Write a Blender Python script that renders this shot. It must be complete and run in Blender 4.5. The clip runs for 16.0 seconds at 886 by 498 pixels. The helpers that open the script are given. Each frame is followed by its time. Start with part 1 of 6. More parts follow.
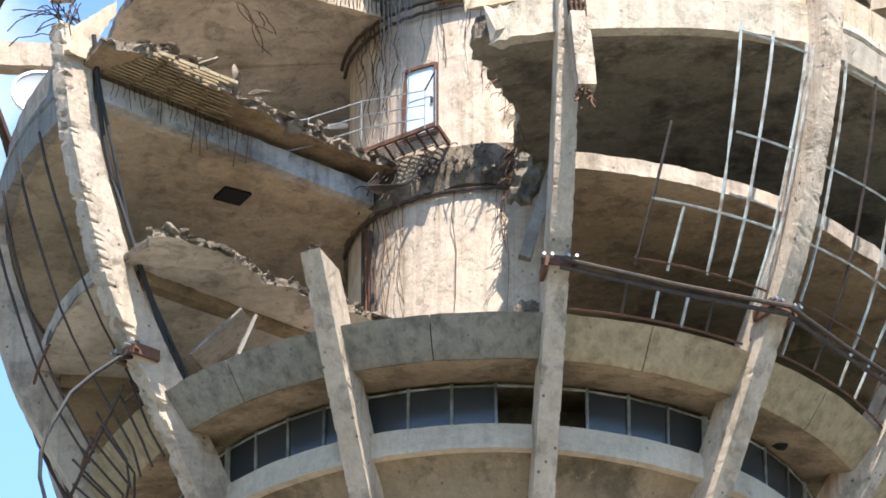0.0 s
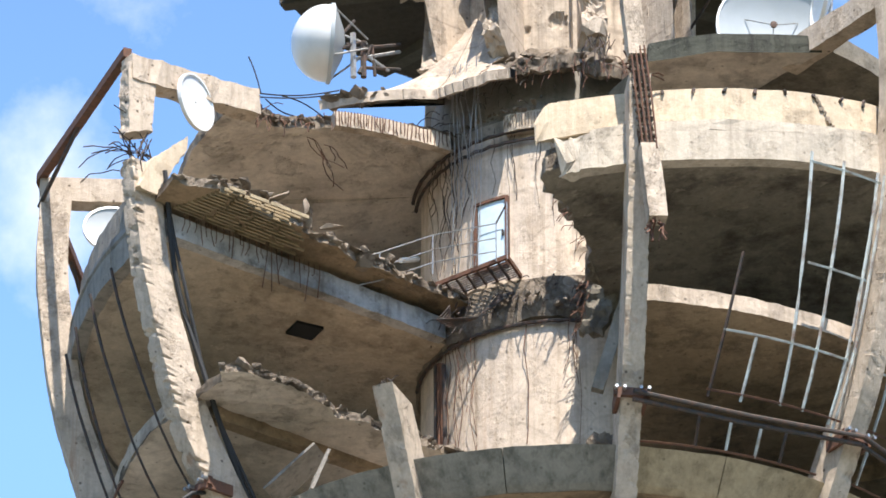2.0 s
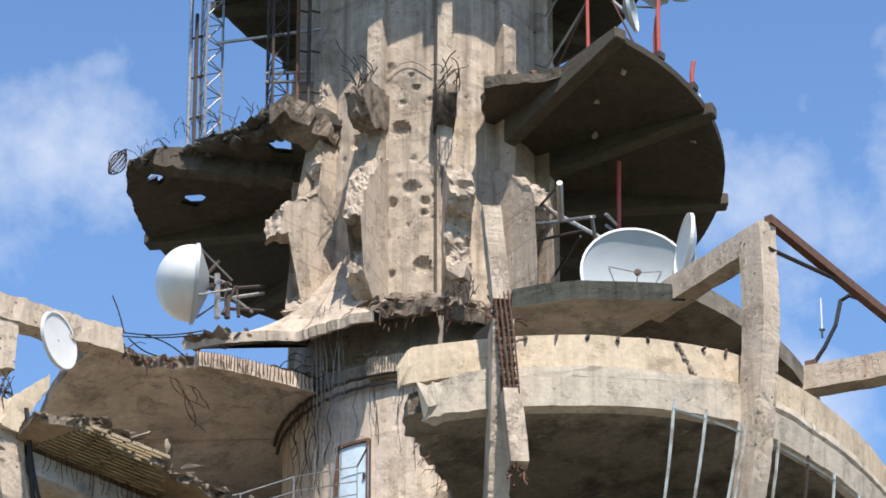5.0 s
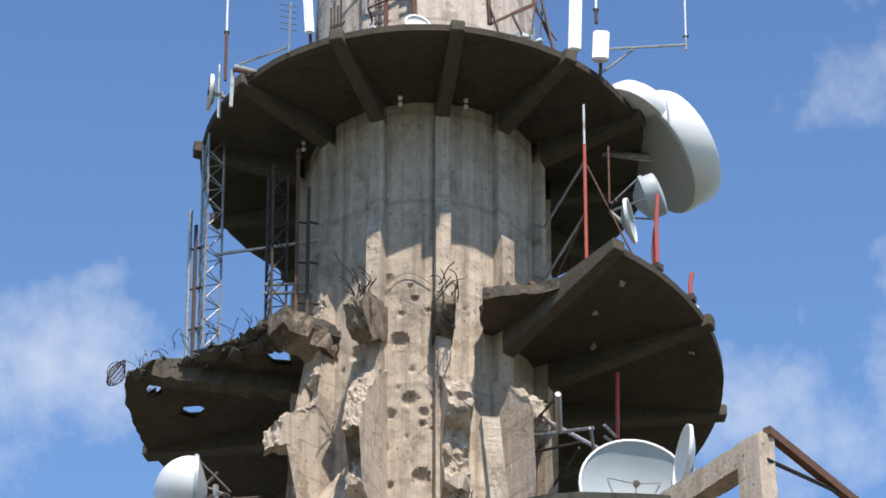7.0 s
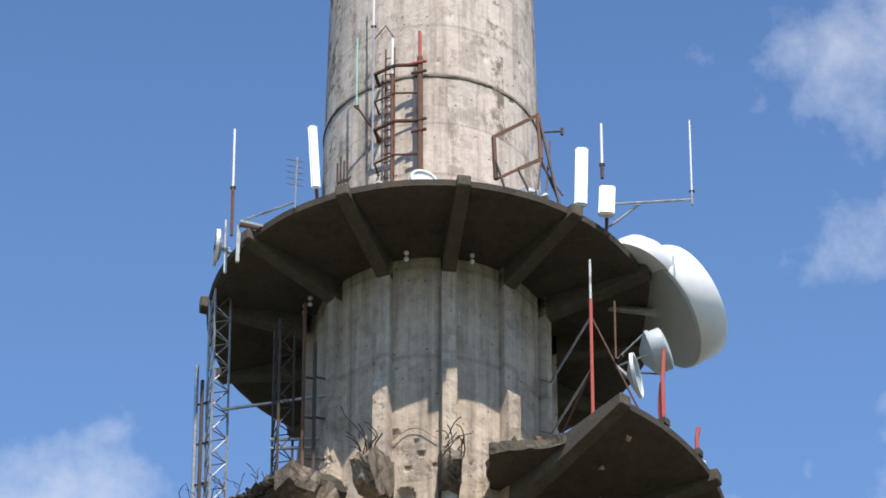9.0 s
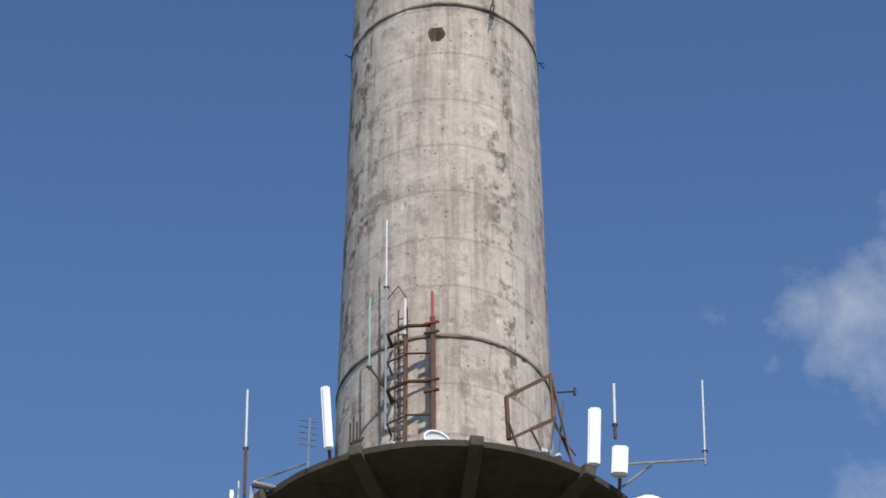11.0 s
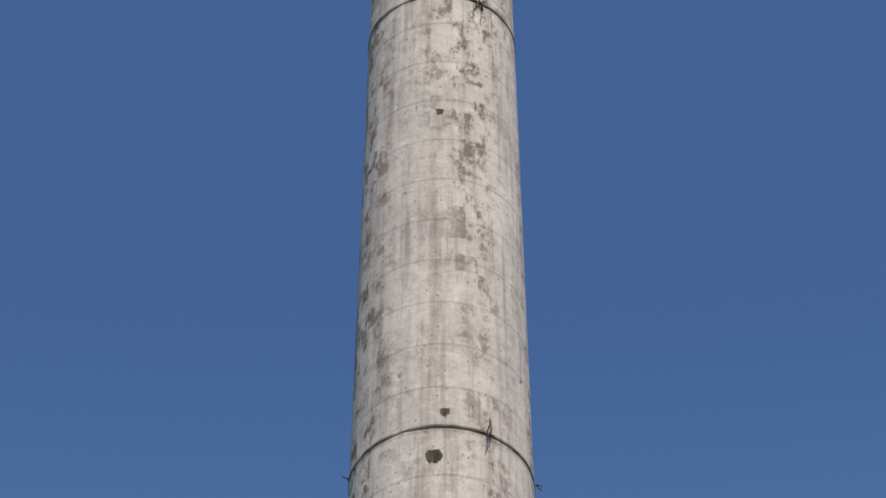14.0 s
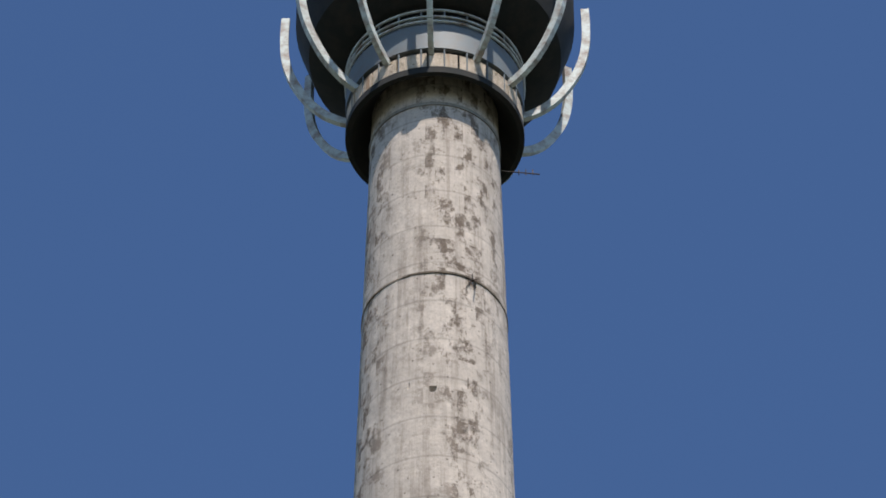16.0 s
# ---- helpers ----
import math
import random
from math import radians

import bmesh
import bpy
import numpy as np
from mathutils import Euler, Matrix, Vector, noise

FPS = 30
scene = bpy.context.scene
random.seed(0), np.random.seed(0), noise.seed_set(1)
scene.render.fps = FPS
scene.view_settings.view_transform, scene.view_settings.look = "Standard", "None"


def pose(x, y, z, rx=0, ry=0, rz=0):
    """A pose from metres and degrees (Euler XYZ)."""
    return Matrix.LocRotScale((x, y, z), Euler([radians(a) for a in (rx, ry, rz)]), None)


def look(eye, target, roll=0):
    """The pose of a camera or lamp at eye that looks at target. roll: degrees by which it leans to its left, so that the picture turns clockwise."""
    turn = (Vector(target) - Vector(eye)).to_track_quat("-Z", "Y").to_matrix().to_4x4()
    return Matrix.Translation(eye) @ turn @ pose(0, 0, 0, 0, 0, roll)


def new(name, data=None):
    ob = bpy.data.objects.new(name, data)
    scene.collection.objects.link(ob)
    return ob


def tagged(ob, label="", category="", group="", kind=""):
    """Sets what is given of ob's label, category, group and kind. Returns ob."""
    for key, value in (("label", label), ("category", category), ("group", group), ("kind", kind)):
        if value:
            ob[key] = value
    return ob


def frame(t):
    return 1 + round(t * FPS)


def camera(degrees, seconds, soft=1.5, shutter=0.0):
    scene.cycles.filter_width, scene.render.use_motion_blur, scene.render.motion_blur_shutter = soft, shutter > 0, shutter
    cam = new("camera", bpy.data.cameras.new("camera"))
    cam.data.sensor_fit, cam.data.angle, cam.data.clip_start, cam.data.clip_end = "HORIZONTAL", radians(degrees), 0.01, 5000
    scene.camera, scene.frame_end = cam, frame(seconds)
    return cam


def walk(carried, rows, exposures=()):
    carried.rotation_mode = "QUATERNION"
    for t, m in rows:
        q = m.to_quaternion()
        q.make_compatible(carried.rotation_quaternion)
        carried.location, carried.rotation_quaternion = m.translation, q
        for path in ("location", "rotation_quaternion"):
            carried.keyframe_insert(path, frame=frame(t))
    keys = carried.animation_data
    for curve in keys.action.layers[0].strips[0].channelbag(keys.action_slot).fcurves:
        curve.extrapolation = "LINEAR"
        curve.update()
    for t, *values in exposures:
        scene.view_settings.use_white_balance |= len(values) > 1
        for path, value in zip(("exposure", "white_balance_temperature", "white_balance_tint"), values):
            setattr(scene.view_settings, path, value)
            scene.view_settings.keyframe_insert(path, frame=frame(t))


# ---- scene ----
cam = camera(9.082, 16.0, soft=1.7)
EYE = Vector((0.0, -128.0, 0.0))
# seconds, turn to the right and tilt upwards in degrees: a camera on one spot that tilts up the tower
TURNS = [
    (0, -0.604, 30.573), (0.5, -0.810, 30.850), (1, -0.939, 31.172), (1.5, -1.108, 31.548), (2, -1.468, 31.941),
    (2.5, -1.243, 32.531), (3, -0.723, 32.929), (3.5, -0.151, 33.266), (4, 0.050, 33.708), (4.2, 0.127, 33.866),
    (6.3, 0.245, 35.700), (6.5, 0.176, 35.982), (7, 0.234, 36.608), (7.5, 0.200, 36.869), (8, 0.067, 37.514),
    (8.2, 0.018, 37.710), (10.3, 0.437, 39.586), (10.5, 0.239, 40.000), (11, -0.017, 40.873), (11.5, 0.019, 41.598),
    (12, 0.105, 42.088), (12.5, 0.154, 42.791), (13, -0.039, 43.723), (13.5, -0.093, 44.624), (14, 0.021, 45.205),
    (14.5, 0.147, 45.982), (15, 0.189, 46.809), (15.5, 0.095, 47.469), (16, 0.127, 48.049),
]


def sight(turn, tilt):
    a, e = radians(turn), radians(tilt)
    return look(EYE, EYE + 100 * Vector((math.sin(a) * math.cos(e), math.cos(a) * math.cos(e), math.sin(e))))


walk(cam, [(t, sight(a, e)) for t, a, e in TURNS],
     exposures=[(0, 1.14), (2, 0.94), (4.2, 0.62), (7, 0.42), (8.2, 0.58), (10.3, 0.12), (11, 0.04), (12, -0.08), (13, -0.06), (14.5, 0.03), (16, 0.02)])

# ---- world and sun ----
SUN_AZ, SUN_EL = 14.0, 58.5
world = bpy.data.worlds.new("sky")
scene.world = world
world.use_nodes = True
wn, wl = world.node_tree.nodes, world.node_tree.links
wn.clear()
w_out, w_bg = wn.new("ShaderNodeOutputWorld"), wn.new("ShaderNodeBackground")
w_sky = wn.new("ShaderNodeTexSky")
w_sky.sky_type, w_sky.sun_disc = "NISHITA", False
w_sky.sun_elevation, w_sky.sun_rotation = radians(SUN_EL), radians(180 - SUN_AZ)
w_sky.altitude, w_sky.air_density, w_sky.dust_density, w_sky.ozone_density = 400, 1.0, 0.5, 3.0
w_bg.inputs["Strength"].default_value = 0.10
# a few thin fair-weather clouds beside the tower: bearing, height (degrees) and size
CLOUDS = [(-4.8, 35.0, 1.8), (4.7, 35.0, 2.7), (7.4, 39.6, 3.8), (4.6, 32.6, 1.8), (-6.3, 32.4, 2.0), (9.5, 37.0, 3.0), (-12, 36, 3.0)]
w_co = wn.new("ShaderNodeTexCoord")
w_n = wn.new("ShaderNodeTexNoise")
w_n.inputs["Scale"].default_value, w_n.inputs["Detail"].default_value, w_n.inputs["Roughness"].default_value = 29.0, 8.0, 0.58
wl.new(w_co.outputs["Generated"], w_n.inputs["Vector"])
w_total = None
for c_az, c_el, c_size in CLOUDS:
    dist, fall = wn.new("ShaderNodeVectorMath"), wn.new("ShaderNodeMapRange")
    dist.operation = "DISTANCE"
    dist.inputs[1].default_value = (math.sin(radians(c_az)) * math.cos(radians(c_el)), math.cos(radians(c_az)) * math.cos(radians(c_el)), math.sin(radians(c_el)))
    wl.new(w_co.outputs["Generated"], dist.inputs[0])
    wl.new(dist.outputs["Value"], fall.inputs["Value"])
    fall.inputs["From Min"].default_value, fall.inputs["From Max"].default_value = radians(c_size), 0.0
    if w_total is None:
        w_total = fall.outputs["Result"]
    else:
        add = wn.new("ShaderNodeMath")
        add.operation = "MAXIMUM"
        wl.new(w_total, add.inputs[0])
        wl.new(fall.outputs["Result"], add.inputs[1])
        w_total = add.outputs["Value"]
w_mul, w_add, w_ramp = wn.new("ShaderNodeMath"), wn.new("ShaderNodeMath"), wn.new("ShaderNodeValToRGB")
w_mul.operation, w_add.operation = "MULTIPLY_ADD", "ADD"
w_mul.inputs[1].default_value, w_mul.inputs[2].default_value = 2.4, -1.74
wl.new(w_n.outputs["Fac"], w_mul.inputs[0])
wl.new(w_mul.outputs["Value"], w_add.inputs[0])
wl.new(w_total, w_add.inputs[1])
w_ramp.color_ramp.elements[0].position, w_ramp.color_ramp.elements[1].position = 0.0, 0.85
w_ramp.color_ramp.elements[1].color = (0.82, 0.82, 0.82, 1)
wl.new(w_add.outputs["Value"], w_ramp.inputs["Fac"])
# the sky pales down to mid height; unseen below, dimmed to cut fill
w_sep, w_pale = wn.new("ShaderNodeSeparateXYZ"), wn.new("ShaderNodeValToRGB")
w_pale.color_ramp.elements[0].position, w_pale.color_ramp.elements[0].color = 0.50, (0.84, 0.94, 0.97, 1)
w_pale.color_ramp.elements[1].position, w_pale.color_ramp.elements[1].color = 0.70, (0.33, 0.405, 0.50, 1)
w_low = w_pale.color_ramp.elements.new(0.30)
w_low.color = (0.44, 0.46, 0.47, 1)
w_mid = w_pale.color_ramp.elements.new(0.45)
w_mid.color = (0.84, 0.94, 0.97, 1)
wl.new(w_co.outputs["Generated"], w_sep.inputs["Vector"])
wl.new(w_sep.outputs["Z"], w_pale.inputs["Fac"])
w_tint = wn.new("ShaderNodeMix")
w_tint.data_type, w_tint.blend_type = "RGBA", "MULTIPLY"
w_tint.inputs["Factor"].default_value = 1.0
w_twice = wn.new("ShaderNodeVectorMath")
w_twice.operation = "SCALE"
w_twice.inputs["Scale"].default_value = 2.4
wl.new(w_pale.outputs["Color"], w_twice.inputs[0])
wl.new(w_twice.outputs["Vector"], w_tint.inputs[7])
w_mix = wn.new("ShaderNodeMix")
w_mix.data_type = "RGBA"
w_mix.inputs[7].default_value = (7.0, 7.3, 7.8, 1)
wl.new(w_sky.outputs["Color"], w_tint.inputs[6])
wl.new(w_tint.outputs[2], w_mix.inputs[6])
wl.new(w_ramp.outputs["Color"], w_mix.inputs["Factor"])
wl.new(w_mix.outputs[2], w_bg.inputs["Color"])
wl.new(w_bg.outputs["Background"], w_out.inputs["Surface"])

sun = new("sun", bpy.data.lights.new("sun", "SUN"))
sun.data.energy, sun.data.angle, sun.data.color = 5.0, radians(0.55), (1.0, 0.93, 0.85)
sun.matrix_world = look((0, 0, 0), (-math.sin(radians(SUN_AZ)) * math.cos(radians(SUN_EL)),
                                    math.cos(radians(SUN_AZ)) * math.cos(radians(SUN_EL)), -math.sin(radians(SUN_EL))))


# ---- materials ----
def material(name):
    m = bpy.data.materials.new(name)
    m.use_nodes = True
    return m, m.node_tree.nodes, m.node_tree.links, m.node_tree.nodes["Principled BSDF"]


def ramp(nodes, links, source, stops):
    r = nodes.new("ShaderNodeValToRGB")
    r.color_ramp.elements[0].position, r.color_ramp.elements[1].position = stops[0][0], stops[-1][0]
    for p, _ in stops[1:-1]:
        r.color_ramp.elements.new(p)
    for e, (_, c) in zip(r.color_ramp.elements, stops):
        e.color = (c, c, c, 1) if isinstance(c, float) else (*c, 1)
    links.new(source, r.inputs["Fac"])
    return r.outputs["Color"]


def noise_tex(nodes, links, vec, scale, detail=6.0, rough=0.6, stretch=None):
    if stretch:
        mp = nodes.new("ShaderNodeMapping")
        mp.inputs["Scale"].default_value = stretch
        links.new(vec, mp.inputs["Vector"])
        vec = mp.outputs["Vector"]
    n = nodes.new("ShaderNodeTexNoise")
    n.inputs["Scale"].default_value, n.inputs["Detail"].default_value = scale, detail
    n.inputs["Roughness"].default_value = rough
    links.new(vec, n.inputs["Vector"])
    return n.outputs["Fac"]


def blend(nodes, links, fac, a, b, mode="MIX"):
    x = nodes.new("ShaderNodeMix")
    x.data_type, x.blend_type = "RGBA", mode
    for value, socket in ((fac, 0), (a, 6), (b, 7)):
        if isinstance(value, (float, int)):
            x.inputs[socket].default_value = value
        elif isinstance(value, tuple):
            x.inputs[socket].default_value = (*value, 1)
        else:
            links.new(value, x.inputs[socket])
    return x.outputs[2]


def arith(nodes, links, kind, a, b=None):
    x = nodes.new("ShaderNodeMath")
    x.operation = kind
    for i, v in enumerate((a, b)):
        if isinstance(v, (float, int)):
            x.inputs[i].default_value = v
        elif v is not None:
            links.new(v, x.inputs[i])
    return x.outputs[0]


def cylinder(nodes, links, vec, radius):
    """Metres round the tower's axis and metres up."""
    sep = nodes.new("ShaderNodeSeparateXYZ")
    links.new(vec, sep.inputs[0])
    turn = arith(nodes, links, "ARCTAN2", sep.outputs[0], arith(nodes, links, "MULTIPLY", sep.outputs[1], -1.0))
    return arith(nodes, links, "MULTIPLY", turn, radius), sep.outputs[2]


def concrete(name, base, dark, patch=0.5, streak=0.5, bump=0.4, board=0.0, rust=0.0, size=1.0, bands=False, speck=0.45, crackle=0.0, lift=0.165, soot=0.0, planks=0.0, radius=3.4):
    """Weathered concrete: cloudy tone, rain streaks, worn patches, pores, and board marks."""
    base, dark = [(v[0] * 1.045, v[1] * 0.99, v[2] * 0.935) for v in (base, dark)]
    m, n, l, b = material(name)
    co = n.new("ShaderNodeTexCoord").outputs["Object"]
    cloud = noise_tex(n, l, co, 0.35 * size, 5, 0.6)
    col = blend(n, l, ramp(n, l, cloud, [(0.35, 0.0), (0.7, 1.0)]), tuple(c * 0.86 for c in base), tuple(min(1, c * 1.1) for c in base))
    st = ramp(n, l, noise_tex(n, l, co, 1.0, 6, 0.65, (3.4, 3.4, 0.16)), [(0.48, 0.0), (0.7, 1.0)])
    st2 = n.new("ShaderNodeMath")
    st2.operation = "MULTIPLY"
    st2.inputs[1].default_value = streak
    l.new(st, st2.inputs[0])
    col = blend(n, l, st2.outputs[0], col, dark)
    pt_ = ramp(n, l, noise_tex(n, l, co, 1.1 * size, 9, 0.72, (1.0, 1.0, 0.75)), [(0.53, 0.0), (0.62, 1.0)])
    pm = n.new("ShaderNodeMath")
    pm.operation = "MULTIPLY"
    pm.inputs[1].default_value = patch
    if bands:
        bd = ramp(n, l, noise_tex(n, l, co, 0.55, 2, 0.5, (1.0, 1.0, 0.04)), [(0.40, 0.25), (0.58, 1.0)])
        wide = ramp(n, l, noise_tex(n, l, co, 0.8, 10, 0.75, (1.3, 1.3, 0.8)), [(0.46, 0.0), (0.56, 1.0)])
        # the patches keep to the formwork sheets
        cell = n.new("ShaderNodeTexWhiteNoise")
        cell.noise_dimensions = "2D"
        sheet = n.new("ShaderNodeCombineXYZ")
        around_m, lift_m = cylinder(n, l, co, radius)
        l.new(arith(n, l, "FLOOR", arith(n, l, "DIVIDE", around_m, 0.42)), sheet.inputs[0])
        l.new(arith(n, l, "FLOOR", arith(n, l, "DIVIDE", lift_m, 0.75)), sheet.inputs[1])
        l.new(sheet.outputs[0], cell.inputs["Vector"])
        fine = noise_tex(n, l, co, 1.5, 10, 0.78, (1.4, 1.4, 0.9))
        wide = ramp(n, l, arith(n, l, "ADD", fine, arith(n, l, "MULTIPLY", cell.outputs["Value"], 0.13)), [(0.575, 0.0), (0.66, 1.0)])
        pt_ = blend(n, l, 1.0, wide, bd, "MULTIPLY")
    l.new(pt_, pm.inputs[0])
    col = blend(n, l, pm.outputs[0], col, tuple((0.85 if bands else 0.55) * d + (0.12 if bands else 0.25) * c for c, d in zip(base, dark)))
    vor = n.new("ShaderNodeTexVoronoi")
    vor.inputs["Scale"].default_value = 2.6
    l.new(co, vor.inputs["Vector"])
    spot = ramp(n, l, vor.outputs["Distance"], [(0.07, speck), (0.13, 0.0)])
    col = blend(n, l, spot, col, tuple(d * 0.45 for d in dark))
    warp = n.new("ShaderNodeMix")
    warp.data_type = "VECTOR"
    warp.inputs["Factor"].default_value = 0.25
    wno = n.new("ShaderNodeTexNoise")
    wno.inputs["Scale"].default_value, wno.inputs["Detail"].default_value = 1.3, 4
    l.new(co, wno.inputs["Vector"])
    l.new(co, warp.inputs[4])
    l.new(wno.outputs["Color"], warp.inputs[5])
    crk = n.new("ShaderNodeTexVoronoi")
    crk.feature, crk.inputs["Scale"].default_value = "DISTANCE_TO_EDGE", 0.55
    l.new(warp.outputs[1], crk.inputs["Vector"])
    crack = ramp(n, l, crk.outputs["Distance"], [(0.006, crackle), (0.016, 0.0)])
    col = blend(n, l, crack, col, tuple(d * 0.4 for d in dark))
    dirt = ramp(n, l, noise_tex(n, l, co, 3.2, 9, 0.75), [(0.36, 0.0), (0.66, 1.0)])
    col = blend(n, l, 0.55, col, ramp(n, l, dirt, [(0.0, 0.55), (1.0, 1.0)]), "MULTIPLY")
    if soot:
        big = ramp(n, l, noise_tex(n, l, co, 0.42, 8, 0.7), [(0.50, 0.0), (0.64, soot)])
        col = blend(n, l, big, col, tuple(d * 0.75 for d in dark))
        flake = ramp(n, l, noise_tex(n, l, co, 1.9, 7, 0.7), [(0.61, 0.0), (0.66, soot * 0.55)])
        col = blend(n, l, flake, col, tuple(min(1, v * 1.5) for v in base))
    if planks:
        around_m, _ = cylinder(n, l, co, radius)
        board_no = arith(n, l, "DIVIDE", around_m, 0.21)
        tone = n.new("ShaderNodeTexWhiteNoise")
        tone.noise_dimensions = "1D"
        l.new(arith(n, l, "FLOOR", board_no), tone.inputs["W"])
        col = blend(n, l, planks, col, ramp(n, l, tone.outputs["Value"], [(0.0, 0.72), (1.0, 1.0)]), "MULTIPLY")
        edge = ramp(n, l, arith(n, l, "FRACT", board_no), [(0.0, 0.55), (0.09, 1.0)])
        col = blend(n, l, planks, col, edge, "MULTIPLY")
    grain = noise_tex(n, l, co, 9.0, 8, 0.7)
    col = blend(n, l, 0.35, col, ramp(n, l, grain, [(0.3, 0.35), (0.7, 0.75)]), "SOFT_LIGHT")
    if rust:
        rs = ramp(n, l, noise_tex(n, l, co, 0.8, 5, 0.6, (2.2, 2.2, 0.12)), [(0.62, 0.0), (0.74, rust)])
        col = blend(n, l, rs, col, (0.30, 0.13, 0.05))
    height = grain
    if board:
        w = n.new("ShaderNodeTexWave")
        w.bands_direction, w.inputs["Scale"].default_value, w.inputs["Distortion"].default_value = "Z", lift, 0.5
        w.inputs["Detail"].default_value = 2
        l.new(co, w.inputs["Vector"])
        bw = ramp(n, l, w.outputs["Fac"], [(0.0, 0.0), (0.012, 1.0)])
        col = blend(n, l, board, col, bw, "MULTIPLY")
    l.new(col, b.inputs["Base Color"])
    b.inputs["Roughness"].default_value = 0.92
    if "Specular IOR Level" in b.inputs:
        b.inputs["Specular IOR Level"].default_value = 0.25
    bp = n.new("ShaderNodeBump")
    bp.inputs["Strength"].default_value, bp.inputs["Distance"].default_value = bump, 0.06
    mixh = n.new("ShaderNodeMath")
    mixh.operation = "ADD"
    l.new(height, mixh.inputs[0])
    l.new(pt_, mixh.inputs[1])
    l.new(mixh.outputs[0], bp.inputs["Height"])
    l.new(bp.outputs["Normal"], b.inputs["Normal"])
    return m


def plain(name, color, rough=0.5, metal=0.0, worn=None, amount=0.5, scale=6.0):
    m, n, l, b = material(name)
    co = n.new("ShaderNodeTexCoord").outputs["Object"]
    f = ramp(n, l, noise_tex(n, l, co, scale, 6, 0.65), [(0.42, 0.0), (0.68, amount)])
    l.new(blend(n, l, f, color, worn or tuple(c * 0.75 for c in color)), b.inputs["Base Color"])
    b.inputs["Roughness"].default_value, b.inputs["Metallic"].default_value = rough, metal
    return m


CONCRETE = concrete("weathered_concrete", (0.53, 0.455, 0.375), (0.17, 0.14, 0.11), 0.5, 0.5, 0.5, 0.25, 0.0, 1.0, False, 0.7, 0.0, 0.28)
CONCRETE_FLUTED = concrete("board_marked_concrete", (0.57, 0.49, 0.40), (0.15, 0.125, 0.10), 0.4, 0.6, 0.5, 0.2, 0.0, 1.0, False, 0.6, 0.0, 0.10, 0.0, 0.55, 3.4)
CONCRETE_SHAFT = concrete("shaft_concrete", (0.62, 0.56, 0.505), (0.135, 0.10, 0.075), 1.0, 0.5, 0.35, 0.22, 0.0, 1.0, True, 0.65, 0.0, 0.165, 0.0, 0.25, 2.9)
CONCRETE_CORE = concrete("plastered_core", (0.68, 0.59, 0.495), (0.30, 0.23, 0.16), 0.3, 0.55, 0.4, 0.0, 0.35, 1.0, False, 0.5, 0.15, planks=0.3, radius=3.87)
CONCRETE_RIB = concrete("rib_concrete", (0.61, 0.525, 0.43), (0.21, 0.165, 0.12), 0.55, 0.4, 0.7, 0.0, 0.75, 1.0, False, 0.85)
CONCRETE_GREY = concrete("grey_concrete", (0.31, 0.295, 0.27), (0.13, 0.13, 0.12), 0.4, 0.7, 0.4)
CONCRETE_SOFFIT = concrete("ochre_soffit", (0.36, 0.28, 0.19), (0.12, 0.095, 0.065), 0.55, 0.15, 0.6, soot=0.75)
# sooty brown, darkened further for the shade inside the bays
CONCRETE_BROWN = concrete("sooty_shaded_soffit", (0.25, 0.232, 0.19), (0.07, 0.06, 0.05), 0.5, 0.15, 0.6, soot=0.8)
# soffit copies made lighter for bays where more light reaches
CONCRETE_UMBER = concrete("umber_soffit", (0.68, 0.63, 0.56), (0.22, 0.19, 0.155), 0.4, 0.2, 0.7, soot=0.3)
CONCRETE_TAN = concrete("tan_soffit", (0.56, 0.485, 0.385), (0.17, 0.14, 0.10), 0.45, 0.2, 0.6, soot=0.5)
CONCRETE_BAND = concrete("pale_band", (0.62, 0.545, 0.44), (0.35, 0.28, 0.2), 0.3, 0.3, 0.35)
BEAM_GREY = concrete("pale_grey_beam", (0.56, 0.57, 0.57), (0.15, 0.14, 0.13), 0.6, 0.4, 0.7, soot=0.6)
PARAPET = concrete("ochre_parapet", (0.42, 0.35, 0.235), (0.20, 0.17, 0.11), 0.4, 0.7, 0.4)
PARAPET_GREY = concrete("grey_parapet", (0.27, 0.265, 0.235), (0.12, 0.12, 0.105), 0.4, 0.9, 0.4)
FASCIA_LOW = concrete("fascia_grey", (0.55, 0.50, 0.42), (0.26, 0.22, 0.17), 0.4, 0.5, 0.5)
FASCIA_HIGH = concrete("fascia_ochre", (0.63, 0.54, 0.41), (0.36, 0.26, 0.17), 0.35, 0.5, 0.4, 0.0, 0.3)
# grey-green stains, plus the shade of the overhanging edge in the base colour
MOSSY_SHADED = concrete("mossy_shaded_roof_edge", (0.075, 0.08, 0.065), (0.03, 0.03, 0.027), 0.5, 0.9, 0.5)
CONCRETE_BROKEN = concrete("broken_concrete", (0.29, 0.245, 0.195), (0.08, 0.066, 0.052), 0.8, 0.1, 1.0, soot=0.9)
# platform slabs and brackets: stained, with their underside shade put into the colour
PLATFORM = concrete("platform_shaded_underside", (0.085, 0.073, 0.058), (0.05, 0.045, 0.038), 0.5, 0.1, 0.4)
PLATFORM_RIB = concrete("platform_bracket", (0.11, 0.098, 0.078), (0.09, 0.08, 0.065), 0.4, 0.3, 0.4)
STEEL = plain("galvanised_steel", (0.42, 0.43, 0.43), 0.45, 0.7, (0.22, 0.14, 0.09), 0.6)
RUST = plain("rusted_steel", (0.16, 0.075, 0.045), 0.85, 0.2, (0.07, 0.045, 0.035), 0.8)
